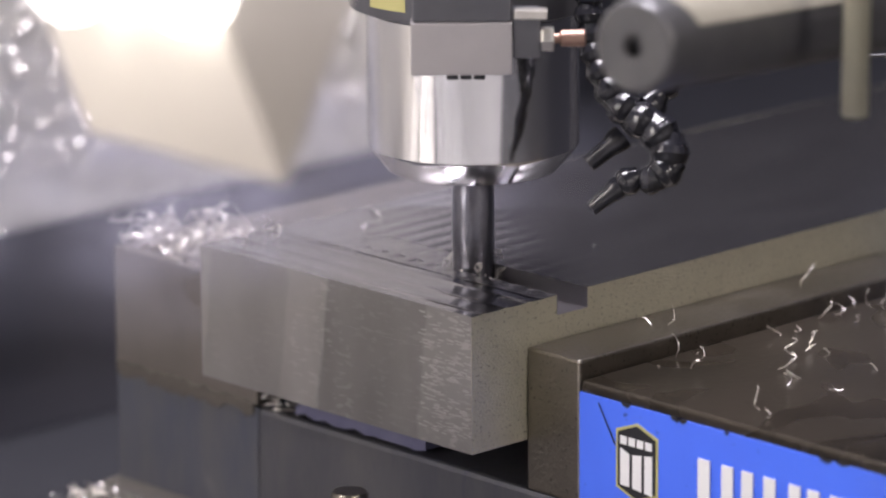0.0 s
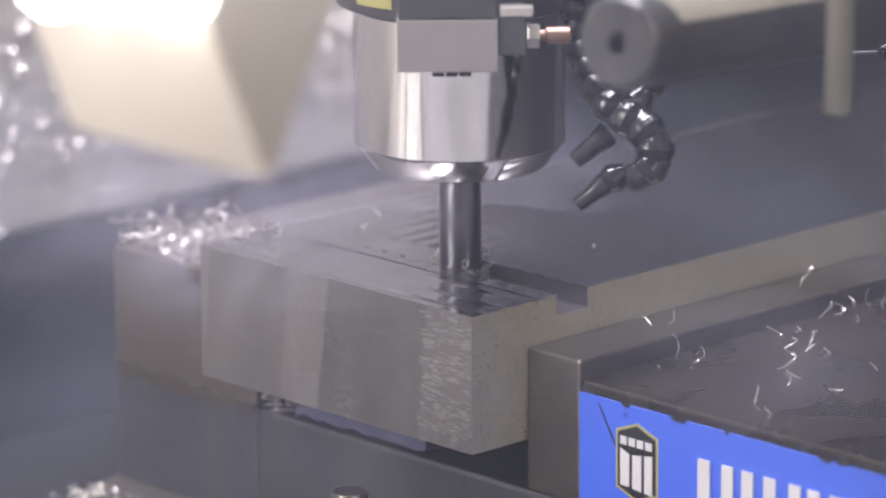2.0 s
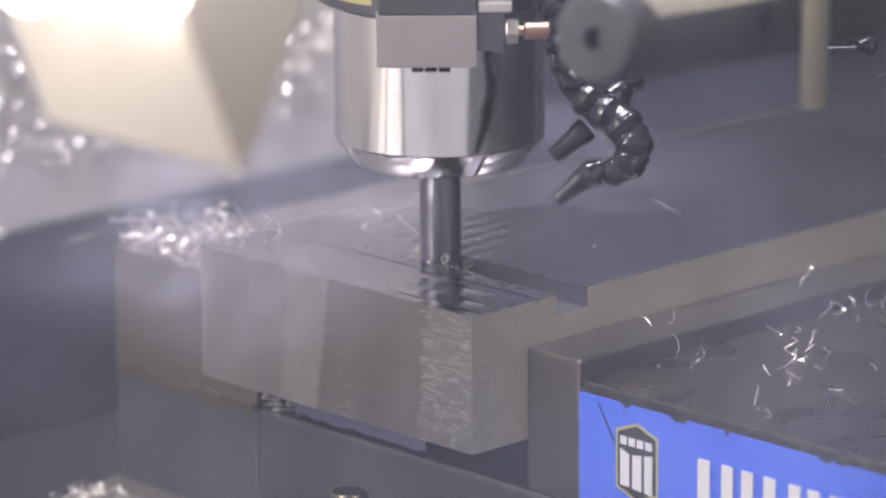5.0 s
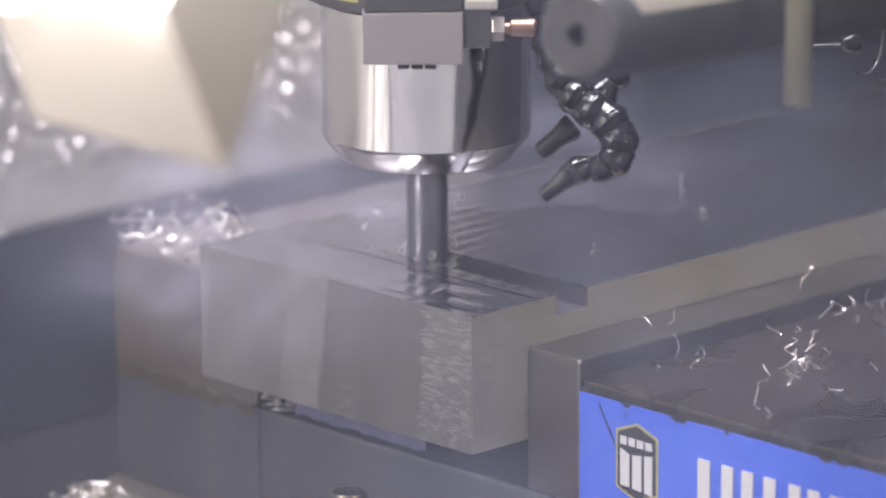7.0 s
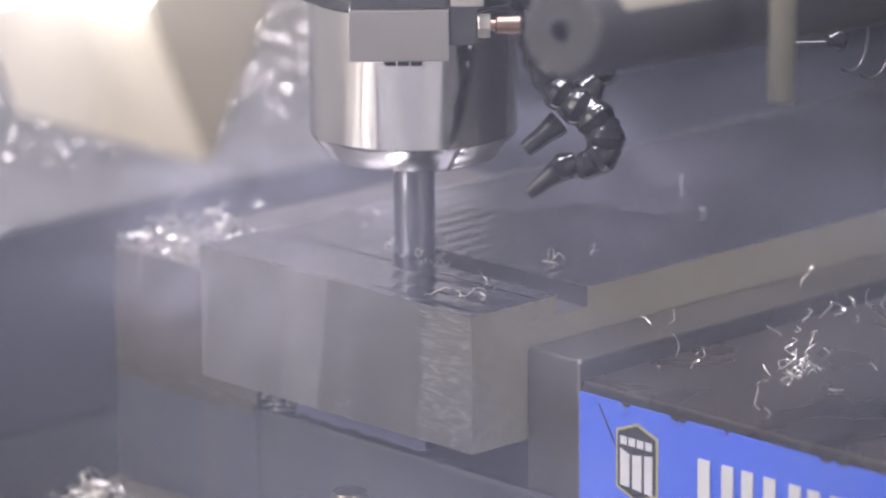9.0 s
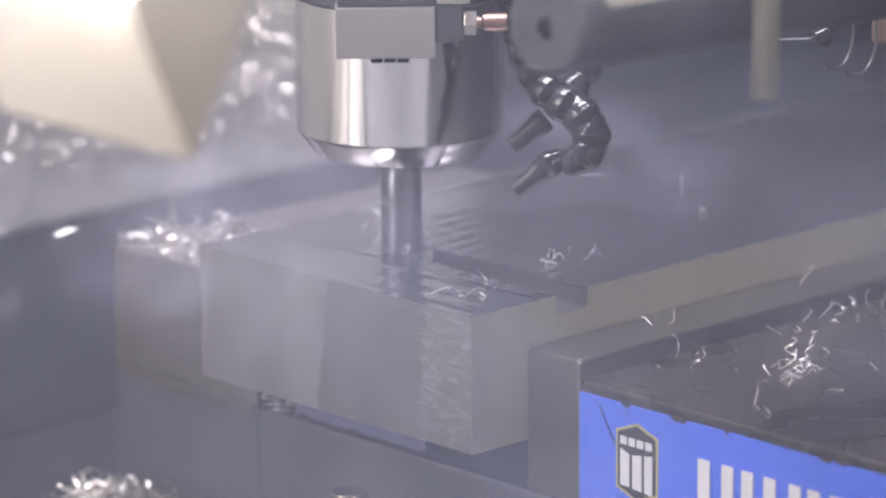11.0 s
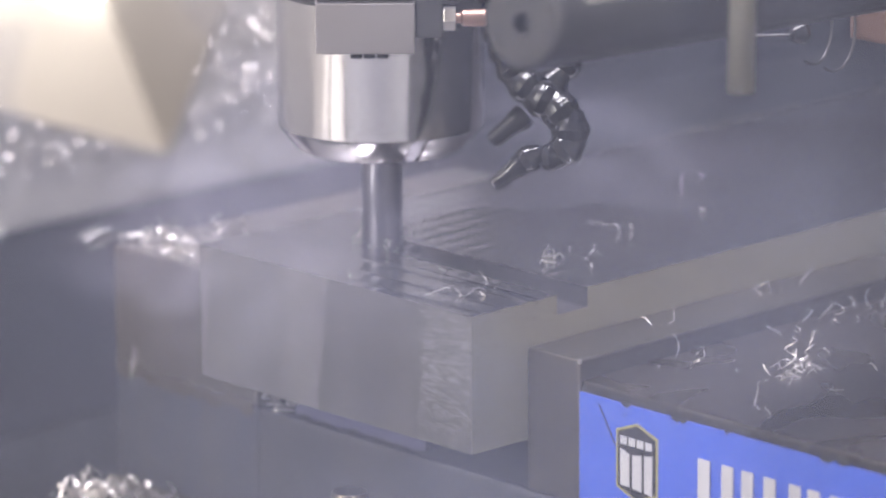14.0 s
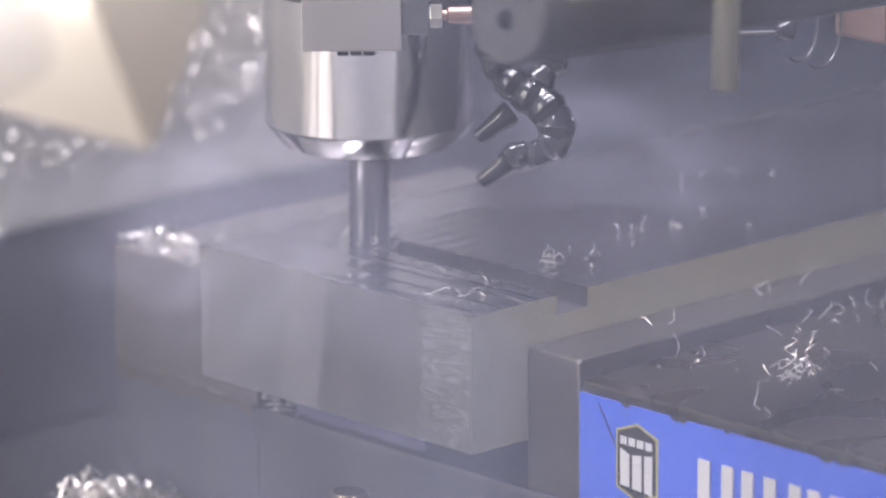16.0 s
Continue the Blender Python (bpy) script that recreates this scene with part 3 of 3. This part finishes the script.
for k in range(4):
    y = -0.0392 - k * 0.0033
    mark(emblem, [(y, 0.0985), (y - 0.0025, 0.0985), (y - 0.0025, 0.0961), (y, 0.0961)])
mark(emblem, [(-0.0392, 0.0948), (-0.0428, 0.0935), (-0.0428, 0.0838), (-0.0392, 0.0838)])
mark(emblem, [(-0.0440, 0.0935), (-0.0476, 0.0940), (-0.0476, 0.0832), (-0.0440, 0.0836)])
mark(emblem, [(-0.0488, 0.0942), (-0.0518, 0.0946), (-0.0518, 0.0828), (-0.0488, 0.0831)])
Z1, Z0 = 0.0982, 0.0762
mark(badge, [(-0.0697, Z1), (-0.0742, Z1), (-0.0742, Z0), (-0.0697, Z0)])
for y in (-0.0788, -0.0864, -0.0948, -0.1042, -0.1112):
    mark(badge, [(y, Z1), (y - 0.0043, Z1), (y - 0.0043, Z0), (y, Z0)])
mark(badge, [(-0.1195, Z1), (-0.1345, Z1), (-0.1345, 0.0935), (-0.1195, 0.0935)])

mark(badge, [(-0.0300, 0.1062), (-0.0303, 0.1062), (-0.0372, 0.0950), (-0.0368, 0.0950)], BLACK_MARK, 0.0004)
surface_marks = random.Random(5)
for y in (-0.0392, -0.0585, -0.0610, -0.0795, -0.1150, -0.1210):
    z = 0.1079
    w, h = surface_marks.uniform(0.0015, 0.0052), surface_marks.uniform(0.0004, 0.0013)
    part("worn_spot", extrude_poly(bmesh.new(), [(y, z + 0.0003), (y - w, z + 0.0003), (y - w * 0.85, z - h * 0.4), (y - w * 0.55, z - h), (y - w * 0.4, z - h * 0.6), (y - w * 0.15, z - h * 0.5)], "x", XB - 0.00025, XB + 0.0001), BLACK_MARK, badge)

# ---- clamp stud by the vise ----
stud = thing("clamp_stud", pose(-0.004, 0.0485, 0.0364), "worn steel clamp stud standing on the vise flange", "stud")
bm = lathe(bmesh.new(), [(0, 0), (0.0045, 0), (0.0045, 0.0216), (0.0054, 0.0221), (0.0056, 0.0226), (0.0056, 0.0304), (0.0050, 0.0315), (0, 0.0316)], 40)
smooth(part("shaft", bm, JAW_STEEL, stud), 30)

# ---- chips ----
rng = random.Random(7)


def chip_mesh(kind):
    """A thin curled steel chip: a ribbon bent round with a little pitch."""
    bm = bmesh.new()
    r = (0.0011, 0.0016, 0.0022, 0.0013, 0.0030, 0.0009)[kind]
    turn = (5.2, 3.6, 2.4, 8.5, 1.5, 4.2)[kind]
    pitch = (0.0004, 0.0010, 0.0003, 0.0006, 0.0012, 0.0013)[kind]
    w = (0.0006, 0.0005, 0.0007, 0.0005, 0.0006, 0.0005)[kind]
    n = 14
    prev = None
    for k in range(n + 1):
        a = turn * k / n
        rr = r * (1 + 0.25 * math.sin(2.3 * a + kind))
        taper = 0.35 + 0.65 * math.sin(math.pi * min(max(k / n, 0.06), 0.94))
        c = Vector((rr * math.cos(a), rr * math.sin(a), pitch * a))
        o = Vector((math.cos(a), math.sin(a), 0)) * 0.00007
        z = Vector((0.15 * math.sin(a), 0, 1)) * (w / 2 * taper)
        ring = [bm.verts.new(c + q) for q in (o + z, o - z, -o - z, -o + z)]
        if prev:
            for j in range(4):
                bm.faces.new((prev[j], prev[(j + 1) % 4], ring[(j + 1) % 4], ring[j]))
        else:
            bm.faces.new(ring)
        prev = ring
    bm.faces.new(prev)
    bmesh.ops.recalc_face_normals(bm, faces=bm.faces)
    me = bpy.data.meshes.new("metal_chip")
    bm.to_mesh(me)
    bm.free()
    for f in me.polygons:
        f.use_smooth = True
    me.set_sharp_from_angle(angle=radians(50))
    me.materials.append(CHIP)
    low = min(v.co.z for v in me.vertices)
    for v in me.vertices:
        v.co.z -= low
    return me


CHIPS = [chip_mesh(k) for k in range(6)]


def chip(x, y, z, label="curled bright steel chip lying on the vise", scale=1.28, flat=False):
    ob = new("metal_chip", rng.choice(CHIPS))
    tilt = 8 if flat else 25
    ob.matrix_world = pose(x, y, z, rng.uniform(-tilt, tilt), rng.uniform(-tilt, tilt), rng.uniform(0, 360)) @ Matrix.Scale(scale * rng.uniform(0.7, 1.3), 4)
    return tagged(ob, label, "metal chip", "loose steel chips")


def heap(name, spots, label, scale=1.0):
    """Many chips in one mesh, too many to tell apart."""
    verts, faces = [], []
    for x, y, z in spots:
        me = rng.choice(CHIPS)
        m = pose(x, y, z, rng.uniform(0, 360), rng.uniform(0, 360), rng.uniform(0, 360)) @ Matrix.Scale(scale * rng.uniform(0.6, 1.4), 4)
        n = len(verts)
        verts += [m @ v.co for v in me.vertices]
        faces += [[n + i for i in f.vertices] for f in me.polygons]
    me = bpy.data.meshes.new(name)
    me.from_pydata(verts, [], faces)
    me.materials.append(CHIP)
    return tagged(new(name, me), label, "metal chips", kind="stuff")


def pile(cx, cy, rx, ry, z, high, n):
    out = []
    for k in range(n):
        a, q = rng.uniform(0, 6.283), math.sqrt(rng.random())
        out.append((cx + rx * q * math.cos(a), cy + ry * q * math.sin(a), z + 0.0006 + high * (1 - q * q) * rng.random()))
    return out


heap("chip_heap", [(0.0232 + 0.013 * rng.random() ** 1.3, rng.uniform(0.140, 0.1868), 0.1138 + 0.0032 * rng.random() ** 1.6) for k in range(95)], "bright curled chips heaped on the fixed jaw", 0.7)
heap("chip_heap", pile(-0.0003, 0.1735, 0.013, 0.014, 0.0366, 0.0030, 40), "bright chips heaped on the vise flange", 0.8)
heap("wall_chips", [(rng.uniform(0.06, 0.28), 0.3288, 0.150 - 0.055 * rng.random() ** 1.5 + rng.gauss(0, 0.012)) for k in range(700)], "wet chips stuck to the light panel", 0.8)


def flakes(name, spots, normal, spread, label):
    """Flat shiny flakes of swarf, leaning about one way, in one mesh."""
    verts, faces = [], []
    for x, y, z, r in spots:
        nrm = (Vector(normal) + Vector([rng.gauss(0, spread) for _ in range(3)])).normalized()
        m = Matrix.Translation((x, y, z)) @ nrm.to_track_quat("Z", "Y").to_matrix().to_4x4() @ Matrix.Rotation(rng.uniform(0, 6.28), 4, "Z")
        n = len(verts)
        long = rng.uniform(0.6, 1.6)
        for h in (0.0, 0.0003):
            for j in range(7):
                a = 2 * math.pi * j / 7
                q = r * (0.8 + 0.2 * math.sin(3 * a + x * 900))
                verts.append(m @ Vector((q * long * math.cos(a), q * math.sin(a), h)))
        faces += [[n + j for j in range(6, -1, -1)], [n + 7 + j for j in range(7)]]
        faces += [(n + j, n + (j + 1) % 7, n + 7 + (j + 1) % 7, n + 7 + j) for j in range(7)]
    me = bpy.data.meshes.new(name)
    me.from_pydata(verts, [], faces)
    me.materials.append(CHIP)
    return tagged(new(name, me), label, "metal flakes", kind="stuff")


flakes("wall_flakes", [(rng.uniform(0.06, 0.28), 0.3290, min(0.100 + 0.11 * rng.random(), 0.2), rng.uniform(0.0005, 0.0011)) for k in range(1500)], (-0.45, -0.56, 0.66), 0.28, "shiny wet flakes of swarf on the light panel")
flakes("jaw_flakes", [(0.0232 + 0.018 * rng.random(), rng.uniform(0.140, 0.187), 0.1142 + 0.003 * rng.random(), rng.uniform(0.0005, 0.0011)) for k in range(90)], (-0.35, -0.45, 0.8), 0.3, "shiny flakes of swarf among the chips on the fixed jaw")
for x, y in ((0.0230, 0.1105), (0.0236, 0.1060), (0.0240, 0.1140), (0.0232, 0.1125), (0.0234, 0.1085)):
    chip(x, y, 0.0737, "pale wet chip on the ledge of the vise bed", 1.7)

for x, y in ((0.0599, -0.0250), (0.0543, -0.0392), (0.0955, -0.0302), (0.1035, -0.0320), (0.0795, -0.0517), (0.0601, -0.0660), (0.0695, -0.0629), (0.1219, -0.0279),
             (0.1407, -0.0283), (0.0307, -0.0865), (0.1334, -0.0256), (0.0890, -0.0739), (0.0451, -0.0296), (0.0660, -0.0640), (0.0715, -0.0570), (0.1250, -0.0300),
             (0.0620, -0.0330), (0.1000, -0.0420), (0.1420, -0.0330), (0.0360, -0.0800), (0.1120, -0.0700)):
    chip(x, y, 0.1114, scale=1.05)
for k in range(12):
    chip(rng.uniform(0.045, 0.150), -0.028 - 0.055 * rng.random() ** 1.5, 0.1114, scale=0.75)
for x, y in ((0.0636, -0.0074), (0.0690, -0.0120), (0.1280, -0.0127)):
    chip(x, y, 0.1169)
for x, y in ((0.0455, 0.0959), (0.0607, 0.1059), (0.0845, 0.0319)):
    chip(x, y, 0.1301, "small bright chip lying on the milled top", 0.7)

froth = heap("chip_swirl", [(TX + q * math.cos(a), TY + q * math.sin(a), ZT - DEPTH + z) for a, q, z in [(rng.uniform(0, 6.283), rng.uniform(0.0064, 0.0086), rng.uniform(0.0, 0.0085)) for k in range(80)]],
             "wet chips whirling round the cutter", 0.7)

# chips that land on the vise and the block while the cutter runs: place and second of landing
LANDING = [(0.0794, -0.0240, 0.1114, 2.6), (0.0830, -0.0551, 0.1114, 4.6), (0.0774, -0.0624, 0.1114, 5.0), (0.0551, -0.0651, 0.1114, 5.4), (0.0700, -0.0600, 0.1114, 6.2),
           (0.0760, -0.0580, 0.1114, 7.6), (0.0720, -0.0640, 0.1114, 8.3), (0.0640, -0.0670, 0.1114, 8.8), (0.0810, -0.0590, 0.1114, 9.6), (0.0680, -0.0610, 0.1114, 10.4),
           (0.0740, -0.0560, 0.1114, 13.3), (0.0660, -0.0600, 0.1114, 13.8), (0.0700, -0.0670, 0.1114, 14.2), (0.1150, -0.0260, 0.1114, 8.4), (0.1180, -0.0330, 0.1114, 10.0),
           (0.0079, 0.0271, 0.1301, 8.7), (0.0130, 0.0193, 0.1301, 7.2), (0.0203, 0.0138, 0.1301, 8.5), (0.0269, 0.0171, 0.1301, 8.8), (0.0061, 0.0581, 0.1301, 11.2),
           (0.0273, 0.0415, 0.1301, 13.2), (0.0563, 0.0266, 0.1301, 11.0), (0.0646, 0.0278, 0.1301, 8.7), (0.0742, 0.0326, 0.1301, 10.2), (0.0754, 0.0265, 0.1301, 6.8),
           (0.0652, 0.0129, 0.1301, 12.7), (0.0930, 0.0283, 0.1301, 15.2), (0.1067, 0.0343, 0.1301, 15.4), (0.1123, 0.0337, 0.1301, 15.8), (0.1529, 0.0603, 0.1301, 6.6),
           (0.1699, 0.0702, 0.1301, 13.6), (0.1798, 0.0658, 0.1301, 14.6), (0.1868, 0.0587, 0.1301, 15.3), (0.1372, 0.0393, 0.1301, 6.7), (0.1345, 0.0164, 0.1301, 15.6),
           (0.1133, -0.0069, 0.1169, 11.4), (0.1193, -0.0083, 0.1169, 11.8), (0.0707, -0.0145, 0.1169, 3.2), (0.0690, 0.0290, 0.1301, 12.2), (0.0600, 0.0270, 0.1301, 12.5)]
for k in range(20):
    LANDING.append((0.071 + rng.gauss(0, 0.006), -0.061 + rng.gauss(0, 0.0035), 0.1115 + 0.001 * rng.random(), 4.4 + 0.38 * k))
for k in range(4):
    LANDING.append((0.010 + 0.006 * k + rng.uniform(-0.003, 0.003), 0.026 - 0.0018 * k + rng.uniform(-0.005, 0.005), 0.1301, 7.0 + 0.28 * k))
for k in range(4):
    LANDING.append((0.058 + 0.006 * k, 0.030 + rng.uniform(-0.010, 0.006), 0.1301, 8.4 + 0.6 * k))
for k in range(6):
    LANDING.append((0.098 + 0.004 * k, 0.036 + rng.uniform(-0.012, 0.006), 0.1301, 13.2 + 0.4 * k))

for k in range(26):
    LANDING.append((0.0236 + 0.013 * rng.random(), rng.uniform(0.141, 0.186), 0.1150 + 0.0012 * k / 8, 4.5 + 0.42 * k))

landing = [(chip(x, y, z, "curled bright steel chip thrown by the cutter", 0.88), t) for x, y, z, t in LANDING]

# chips swept off the block towards the fixed jaw
SWEPT = [(0.0078, 0.1174, 4.6), (0.0127, 0.1180, 5.2), (0.0123, 0.1129, 5.6), (0.0290, 0.1170, 5.9), (0.0300, 0.1150, 4.4), (0.0182, 0.1050, 6.1), (0.0245, 0.1146, 5.0), (0.0260, 0.1120, 5.4), (0.0205, 0.1075, 4.7)]
swept = [(chip(x, y, 0.1302, "bright chip on the edge of the milled top", 1.05), t) for x, y, t in SWEPT]

# chips thrown from the heap on the fixed jaw down to the table
thrown = []
for k in range(128):
    t = 0.125 * k
    ob = chip(0.040 + rng.uniform(-0.014, 0.014), 0.168 + rng.uniform(-0.016, 0.016), 0.1140, "bright steel chip flung towards the table", 1.7)
    thrown.append((ob, t))


# ---- coolant smoke ----
def smoke_material(name, density, scale, colour=(0.72, 0.73, 0.84)):
    m = bpy.data.materials.new(name)
    m.use_nodes = True
    nt = m.node_tree
    nt.nodes.clear()
    out = nt.nodes.new("ShaderNodeOutputMaterial")
    mix = nt.nodes.new("ShaderNodeMixShader")
    clear = nt.nodes.new("ShaderNodeBsdfTransparent")
    body = nt.nodes.new("ShaderNodeMixShader")
    d1, d2 = nt.nodes.new("ShaderNodeBsdfDiffuse"), nt.nodes.new("ShaderNodeBsdfTranslucent")
    d1.inputs[0].default_value = d2.inputs[0].default_value = (*colour, 1)
    nt.links.new(d1.outputs[0], body.inputs[1])
    nt.links.new(d2.outputs[0], body.inputs[2])
    tc = nt.nodes.new("ShaderNodeTexCoord")
    gr = nt.nodes.new("ShaderNodeTexGradient")
    gr.gradient_type = "SPHERICAL"
    mp = nt.nodes.new("ShaderNodeMapping")
    mp.inputs["Location"].default_value = (-1, -1, 0)
    mp.inputs["Scale"].default_value = (2, 2, 0)
    nt.links.new(tc.outputs["Generated"], mp.inputs["Vector"])
    nt.links.new(mp.outputs[0], gr.inputs[0])
    ramp = nt.nodes.new("ShaderNodeMapRange")
    ramp.interpolation_type = "SMOOTHSTEP"
    ramp.inputs[1].default_value, ramp.inputs[2].default_value = 0.0, 0.6
    nt.links.new(gr.outputs[1], ramp.inputs[0])
    n = nt.nodes.new("ShaderNodeTexNoise")
    n.inputs["Scale"].default_value = scale
    n.inputs["Detail"].default_value = 4
    n.inputs["Distortion"].default_value = 0.6
    nt.links.new(tc.outputs["Object"], n.inputs["Vector"])
    mr = nt.nodes.new("ShaderNodeMapRange")
    mr.inputs[1].default_value, mr.inputs[2].default_value = 0.28, 0.72
    mr.inputs[3].default_value, mr.inputs[4].default_value = 0.35 * density, density
    nt.links.new(n.outputs[0], mr.inputs[0])
    mul = nt.nodes.new("ShaderNodeMath")
    mul.operation = "MULTIPLY"
    nt.links.new(ramp.outputs[0], mul.inputs[0])
    nt.links.new(mr.outputs[0], mul.inputs[1])
    nt.links.new(mul.outputs[0], mix.inputs[0])
    nt.links.new(clear.outputs[0], mix.inputs[1])
    nt.links.new(body.outputs[0], mix.inputs[2])
    nt.links.new(mix.outputs[0], out.inputs[0])
    return m


BLUISH = (0.55, 0.60, 0.80)
HAZE = [smoke_material("thin_smoke", d, 9.0, BLUISH) for d in (0.190, 0.140, 0.180, 0.13)]
WISP = smoke_material("smoke_wisp", 0.30, 22.0, (0.64, 0.64, 0.82))


def smoke_veil(w, h, mat, seed, label):
    """A thin, billowing layer of smoke, w by h metres, standing on edge over the vise."""
    bm = bmesh.new()
    nx, nz = 28, 18
    grid = []
    for i in range(nx + 1):
        col = []
        for j in range(nz + 1):
            x, z = w * (i / nx - 0.5), h * (j / nz - 0.5)
            y = 0.16 * h * noise.noise(Vector((x * 7 / w * 1.6 + seed, z * 6 / h, seed)))
            col.append(bm.verts.new((x, z, y)))
        grid.append(col)
    for i in range(nx):
        for j in range(nz):
            bm.faces.new((grid[i][j], grid[i + 1][j], grid[i + 1][j + 1], grid[i][j + 1]))
    ob = part("smoke", bm, mat, None)
    return tagged(smooth(ob, 180), label, "smoke", "drifting coolant smoke", "stuff")


ACROSS = Matrix((R, U, -F)).transposed().to_4x4()


def across(x, y, z, a, b, c, roll=0):
    return Matrix.Translation(Vector((x, y, z)) + rel(a, b, c)) @ ACROSS @ pose(0, 0, 0, 0, 0, roll)


CENTRE = (0.0185, 0.0312, 0.1411)
# veil: width, height, material, then its ways: second, right, up, away in millimetres
VEILS = [(0.40, 0.25, HAZE[0], [(0, 275, -30, -210), (2, 205, -30, -210), (4, 178, -45, -210), (7, 125, -62, -210), (9, 104, -66, -210), (13, 88, -70, -210), (16, 66, -62, -210)]),
         (0.60, 0.42, HAZE[1], [(0, -330, 80, -260), (1, -210, 50, -260), (2, -90, 30, -260), (3.5, -60, 20, -260), (7, -45, 10, -260), (12, -25, 14, -260), (16, 20, 4, -260)]),
         (0.60, 0.44, HAZE[2], [(0, -520, 90, -310), (6, -460, 60, -310), (9, -220, 30, -310), (13, -90, 15, -310), (16, -5, 0, -310)]),
         (0.52, 0.26, HAZE[3], [(0, -330, 40, 200), (2, -120, 36, 200), (4, -70, 32, 200), (9, -55, 28, 200), (16, -30, 24, 200)]),
         (0.28, 0.12, WISP, [(0, -70, 22, 90), (2, -44, 18, 90), (5, -28, 16, 90), (8, -20, 16, 90), (16, -12, 20, 90)]),
         (0.13, 0.085, WISP, [(0, -62, 22, -60), (4, -52, 6, -60), (10, -52, 2, -60), (16, -50, 4, -60)])]
veils = [(smoke_veil(w, h, mat, 3.1 * k + 1, "thin bluish coolant smoke drifting over the vise"), ways) for k, (w, h, mat, ways) in enumerate(VEILS)]


# ---- what moves ----
def motions():
    for ob in (spindle, nozzle_block, pipe, hose, hose_long, hose_short, swivel, bracket, cover, froth):
        m = ob.matrix_world.copy()
        walk(ob, [(t, Matrix.Translation((0, FEED * t / 16.0, 0)) @ m) for t in (0.0, 4.0, 8.0, 12.0, 16.0)])
    walk(uncut[0], [(t, pose(0, FEED * t / 16.0, 0)) for t in (0.0, 8.0, 16.0)])
    walk(uncut[1], [(0.0, pose(0, 0, 0)), (7.9, pose(0, 0, 0)), (8.1, pose(0, 0.0003, 0)), (16.0, pose(0, FEED / 2, 0))])
    pick = random.Random(11)

    def fly(ob, t0, t1, a, b, up, spins):
        """A throw from place a to place b, at rest before and after."""
        loc, rot, sc = ob.matrix_world.decompose()
        rows = [(0.0, Matrix.Translation(a) @ rot.to_matrix().to_4x4())] if t0 > 0.05 else []
        n = 6
        for k in range(n + 1):
            q = k / n
            turn = Euler((spins[0] * q, spins[1] * q, spins[2] * q)).to_matrix().to_4x4()
            rows.append((max(t0, 0.0) + (t1 - max(t0, 0.0)) * q, Matrix.Translation(a.lerp(b, q) + Vector((0, 0, 4 * up * q * (1 - q)))) @ turn @ rot.to_matrix().to_4x4()))
        if t1 < 15.95:
            rows.append((16.0, rows[-1][1]))
        walk(ob, rows)

    for ob, t in landing:
        b = ob.matrix_world.translation.copy()
        a = Vector((TX + pick.uniform(-0.004, 0.004), TY + FEED * max(t - 0.4, 0) / 16.0 - 0.012, ZT - DEPTH + 0.0004))
        fly(ob, t - 0.4, t, a, b, pick.uniform(0.02, 0.05), [pick.uniform(-4, 4) for _ in range(3)])
    for ob, t in swept:
        a = ob.matrix_world.translation.copy()
        fly(ob, t, t + 0.3, a, Vector((0.029 + pick.uniform(-0.005, 0.005), 0.165 + pick.uniform(-0.018, 0.018), 0.1152)), 0.01, [pick.uniform(-4, 4) for _ in range(3)])
    for ob, t in thrown:
        a = ob.matrix_world.translation.copy()
        if pick.random() < 0.3:
            b = Vector((pick.gauss(0.003, 0.006), 0.172 + pick.gauss(0, 0.005), 0.0372 + 0.00028 * t * pick.random()))
        else:
            b = Vector((pick.uniform(-0.08, 0.01), pick.uniform(0.25, 0.318), 0.0008))
        if t > 15.5:
            continue
        fly(ob, t, t + 0.5, a, b, pick.uniform(0.02, 0.07), [pick.uniform(-4, 4) for _ in range(3)])
    for ob, ways in veils:
        walk(ob, [(t, across(*CENTRE, a, b, c)) for t, a, b, c in ways])


motions()
